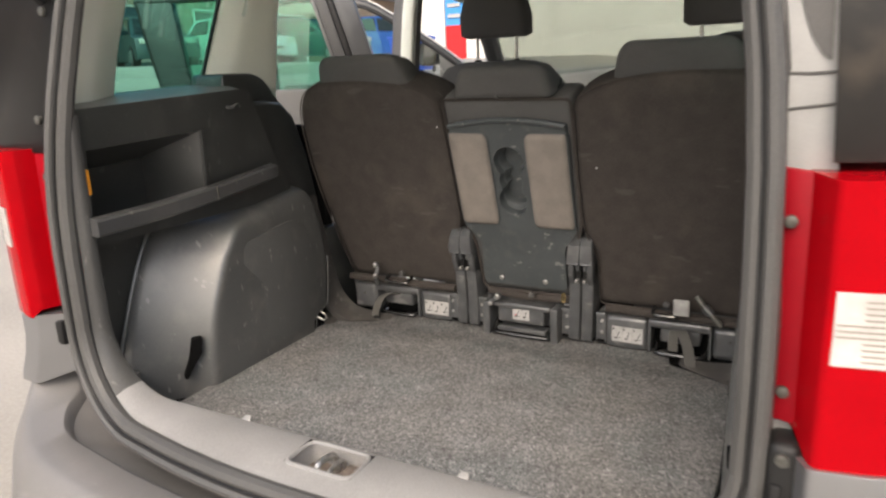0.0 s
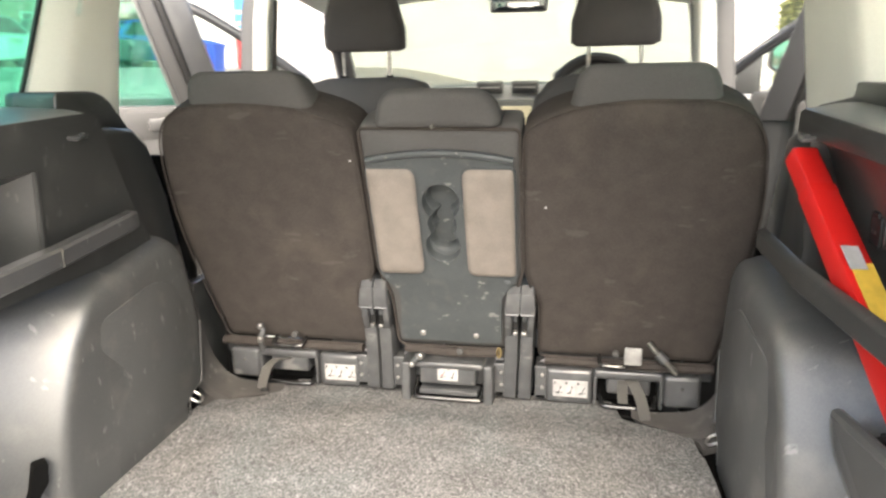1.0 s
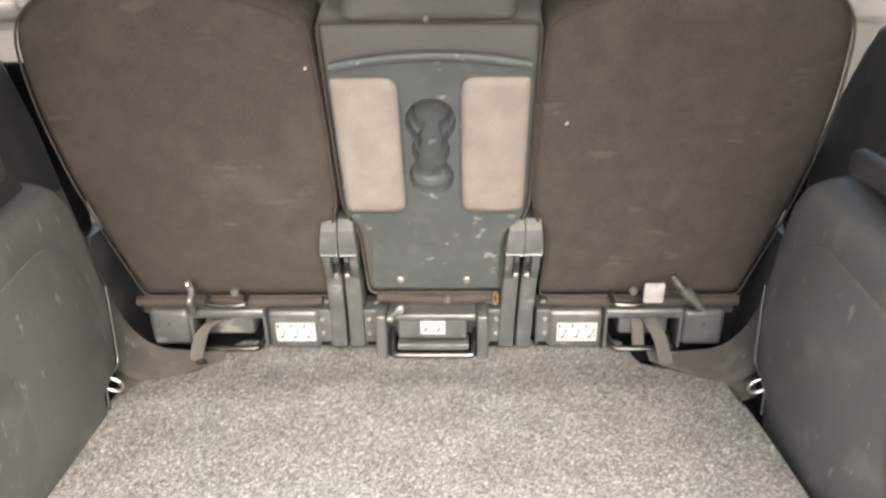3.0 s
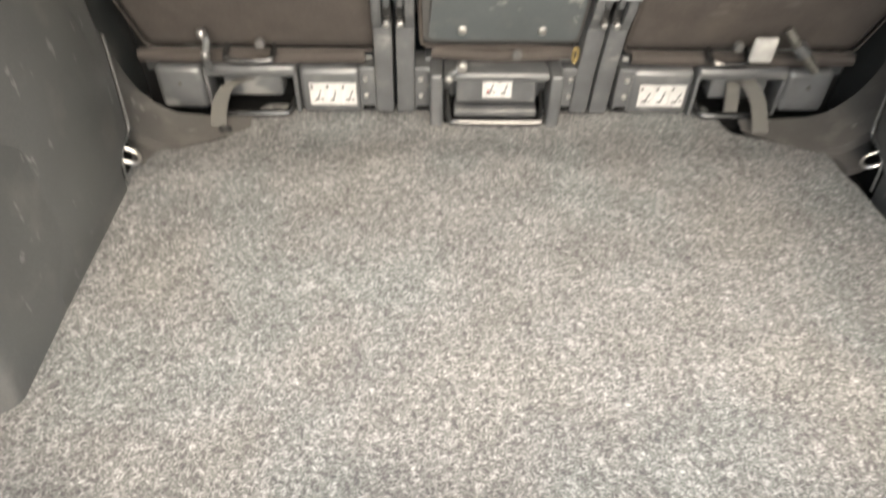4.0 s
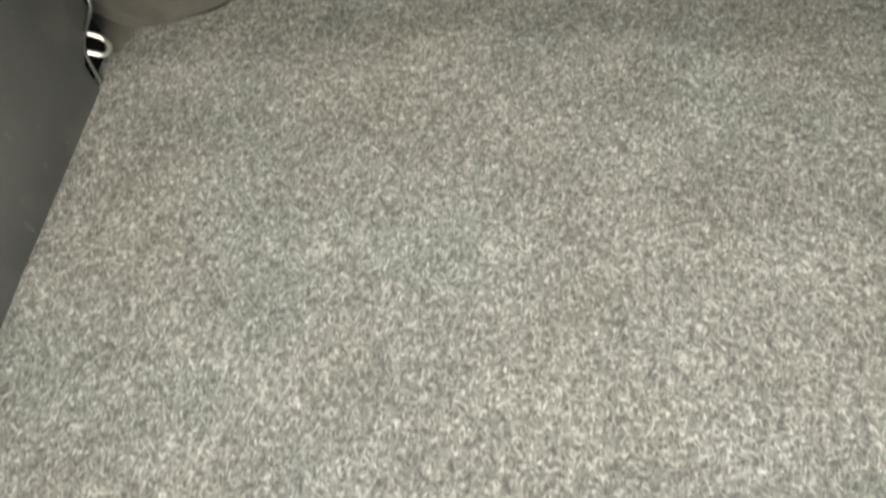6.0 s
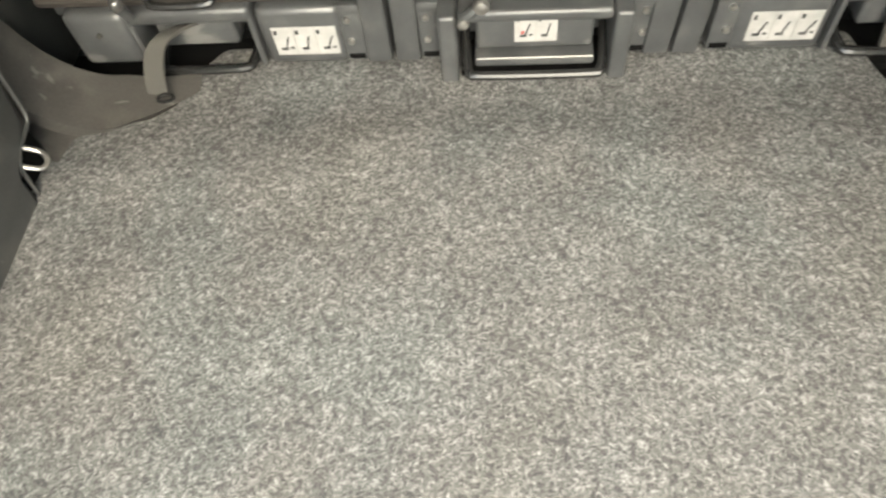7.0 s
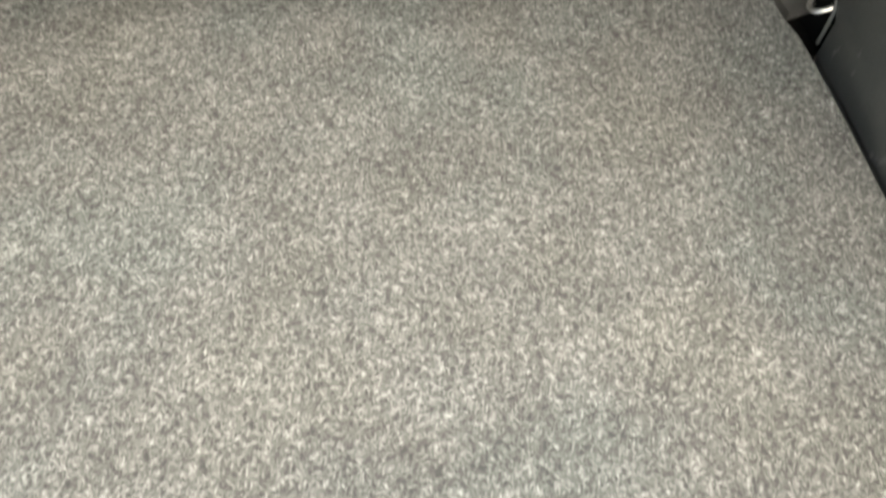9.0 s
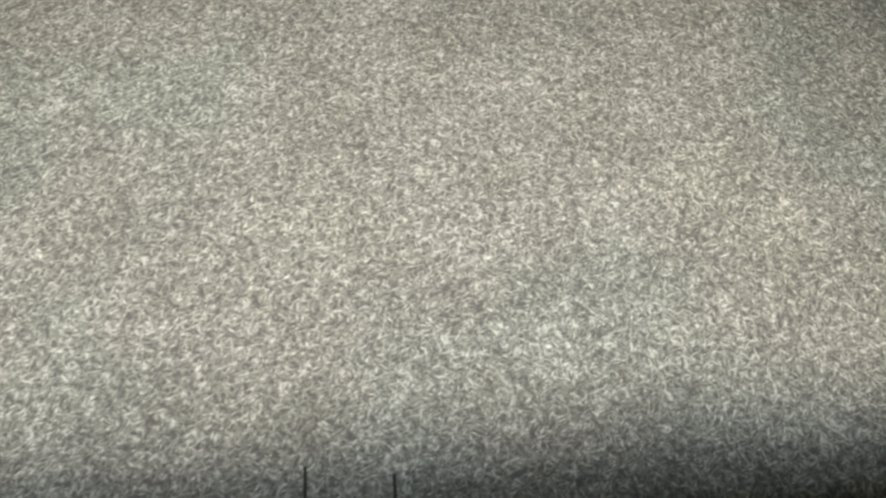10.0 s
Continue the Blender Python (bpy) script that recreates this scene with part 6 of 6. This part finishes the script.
def parked_car(x, y, turn, paint, label):
    """A simple parked hatchback: body, glasshouse, windows, wheels, plates as plain bars."""
    g = rise(x, y)
    t = thing("parked_car", (x, y, g), label, "car", "parked cars")
    T = pose(x, y, g, 0, 0, turn)

    def put(nm, bm, mat, parent=t, lab=""):
        return part(nm, xform(bm, T), mat, parent, lab)
    low = [(-2.0, 0.25), (-2.02, 0.55), (-1.95, 0.80), (-1.3, 0.92), (1.2, 0.95), (1.9, 0.88), (2.02, 0.6), (2.0, 0.25)]
    rings = [[(xx, yy * (1 - 0.04 * abs(xx / 0.85) ** 4), zz - 0.03 * abs(xx / 0.85) ** 4) for yy, zz in low] for xx in (-0.85, -0.8, -0.5, 0, 0.5, 0.8, 0.85)]
    put("body", loft(rings), paint)
    cab = [(-0.95, 0.90), (-0.35, 1.42), (0.2, 1.48), (1.2, 1.44), (1.75, 0.92)]
    rings = [[(xx * (1.0 if zz < 1 else 0.82), yy, zz) for yy, zz in cab] for xx in (-0.76, -0.72, 0, 0.72, 0.76)]
    put("cabin", loft(rings), paint)
    for sd in (-1, 1):
        q = [(sd * 0.772, -0.72, 0.96), (sd * 0.655, -0.30, 1.37), (sd * 0.65, 0.30, 1.41), (sd * 0.772, 0.30, 0.98)]
        put("side_window", prism(q, (sd * 0.006, 0, 0), 0), DARKGLASS)
        q = [(sd * 0.772, 0.38, 0.98), (sd * 0.65, 0.38, 1.41), (sd * 0.66, 1.12, 1.38), (sd * 0.772, 1.45, 0.98)]
        put("side_window", prism(q, (sd * 0.006, 0, 0), 0), DARKGLASS)
        for yy in (-1.25, 1.25):
            w = put("wheel", disc((sd * 0.78, yy, 0.30), 0.30, 0.2, "x", 24, 0.03), TYRE)
            put("rim", disc((sd * 0.885, yy, 0.30), 0.19, 0.02, "x", 16, 0.005), SILVER, w)
        put("head_lamp", xform(box(-0.16, 0.16, -0.02, 0.02, -0.07, 0.07, 0.02, 3), pose(sd * 0.60, -1.985, 0.70)), CLEARLENS)
        put("tail_lamp", xform(box(-0.09, 0.09, -0.02, 0.02, -0.12, 0.12, 0.02, 3), pose(sd * 0.68, 1.97, 0.78)), REDLENS)
    put("windscreen", prism([(-0.66, -0.93, 0.95), (0.66, -0.93, 0.95), (0.55, -0.40, 1.40), (-0.55, -0.40, 1.40)], (0, -0.01, 0.008), 0), DARKGLASS)
    put("rear_window", prism([(-0.64, 1.70, 0.99), (0.64, 1.70, 0.99), (0.55, 1.26, 1.40), (-0.55, 1.26, 1.40)], (0, 0.01, 0.008), 0), DARKGLASS)
    for yy, mt in ((-2.03, LABEL), (2.03, YELLOWSTK)):
        pl = put("plate", box(-0.26, 0.26, yy - 0.006, yy + 0.006, 0.42, 0.53, 0.003), mt)
        put("plate_bar", box(-0.20, 0.20, yy - 0.010, yy + 0.010, 0.455, 0.495, 0), INK, pl)


def bearing(deg, dist):
    """A place seen at that many degrees left of straight ahead from behind the car."""
    return 0.35 - dist * math.sin(radians(deg)), -1.2 + dist * math.cos(radians(deg))


for deg, dist, turn, paint, label in ((50.0, 23, 62, PAINT_TEAL, "dark green hatchback parked across the yard"), (44.0, 24, 80, PAINT_WHITE, "white hatchback parked across the yard"),
                                      (56.5, 22, 70, PAINT_BLUE, "blue hatchback parked across the yard"), (33.2, 26, 150, PAINT_BLUE, "blue hatchback parked across the yard"), (38.5, 25, 100, PAINT_TEAL, "dark green hatchback parked across the yard")):
    parked_car(*bearing(deg, dist), turn, paint, label)


def banner():
    bx, by = bearing(26.9, 25.0)
    g = rise(bx, by)
    b = thing("banner", (bx, by, g), "red and blue upright advertising banner on a pole", "banner")
    part("pole", tube([(bx - 0.40, by, g), (bx - 0.40, by, g + 3.4)], 0.025, 8), SILVER, b)
    part("base", disc((bx - 0.3, by, g + 0.04), 0.3, 0.08, "z", 20, 0.01), PLASTIC, b)
    part("red_cloth", prism([(bx - 0.38, by, g + 0.2), (bx + 0.38, by + 0.05, g + 0.2), (bx + 0.38, by + 0.05, 2.6), (bx - 0.38, by, 2.6)], (0, 0.01, 0), 0), BANNER_RED, b, "red cloth")
    part("blue_cloth", prism([(bx - 0.38, by, 2.6), (bx + 0.38, by + 0.05, 2.6), (bx + 0.30, by + 0.05, 4.4), (bx - 0.38, by, 4.7)], (0, 0.01, 0), 0), BANNER_BLUE, b, "blue cloth")
    for z in (2.85, 3.2):
        part("print_bar", box(bx - 0.28, bx + 0.2, by - 0.03, by - 0.005, z, z + 0.12, 0), LABEL, b)


banner()


def blue_bin(x, y):
    g = rise(x, y)
    b = thing("wheelie_bin", (x, y, g), "blue plastic wheelie bin in the yard", "bin")
    rings = [[(x + px, y + py, g + z) for px, py in rounded([(-w, -d), (w, -d), (w, d), (-w, d)], 0.05, 3)] for z, w, d in ((0.08, 0.22, 0.26), (0.95, 0.29, 0.34))]
    part("body", loft(rings), BIN_BLUE, b)
    part("lid", box(x - 0.31, x + 0.31, y - 0.37, y + 0.36, g + 0.95, g + 1.02, 0.02, 3), BIN_BLUE, b)
    for sx in (-0.22, 0.22):
        part("wheel", disc((x + sx, y + 0.30, g + 0.1), 0.1, 0.05, "x", 16, 0.01), TYRE, b)


blue_bin(*bearing(31.0, 20.0))
blue_bin(*bearing(29.6, 21.0))


def yellow_barrier():
    b = thing("grit_bin", (3.6, 9.0, 0), "yellow plastic grit bin beside the hedge", "bin")
    part("body", loft([[(3.6 + px, 9.0 + py, z) for px, py in rounded([(-w, -w * 0.7), (w, -w * 0.7), (w, w * 0.7), (-w, w * 0.7)], 0.06, 3)] for z, w in ((0.0, 0.40), (0.7, 0.48))]), YELLOW, b)
    part("lid", loft([[(3.6 + px, 9.0 + py, z) for px, py in rounded([(-w, -w * 0.7), (w, -w * 0.7), (w, w * 0.7), (-w, w * 0.7)], 0.06, 3)] for z, w in ((0.70, 0.52), (0.86, 0.42), (0.92, 0.2))]), YELLOW, b)


yellow_barrier()


def far_buildings():
    b = thing("workshop_building", (-30, 20, 1.5), "long grey workshop building with dark openings across the yard", "building")
    part("wall", box(-36, -31, -12, 60, 1.4, 6.4, 0.05), BRICKM, b)
    part("roof", prism([(-36.5, -12.4, 6.4), (-30.5, -12.4, 6.4), (-33.5, -12.4, 8.4)], (0, 72.8, 0), 0.02), BANDGREY, b)
    for k in range(11):
        y = -8 + k * 6.0
        d = part("door", box(-31.02, -30.9, y, y + 3.6, 1.5, 4.8, 0.02), PAINT_TEAL if k % 3 else BANDGREY, b)
        part("frame", tube([(-30.88, y, 1.5), (-30.88, y, 4.85), (-30.88, y + 3.6, 4.85), (-30.88, y + 3.6, 1.5)], 0.07, 6), WALLW, d)
    # white backdrop added to keep the view ahead bright over the dim horizon
    c = thing("white_backdrop", (0, 46, 0), "white rendered backdrop wall added at the end of the yard", "building")
    part("wall", box(-27, 14, 45, 50, 0.0, 7.5, 0.05), WALLW, c)
    part("roof", prism([(-27.4, 44.4, 7.5), (-27.4, 50.6, 7.5), (-27.4, 47.5, 9.6)], (41.8, 0, 0), 0.02), BANDGREY, c)

far_buildings()
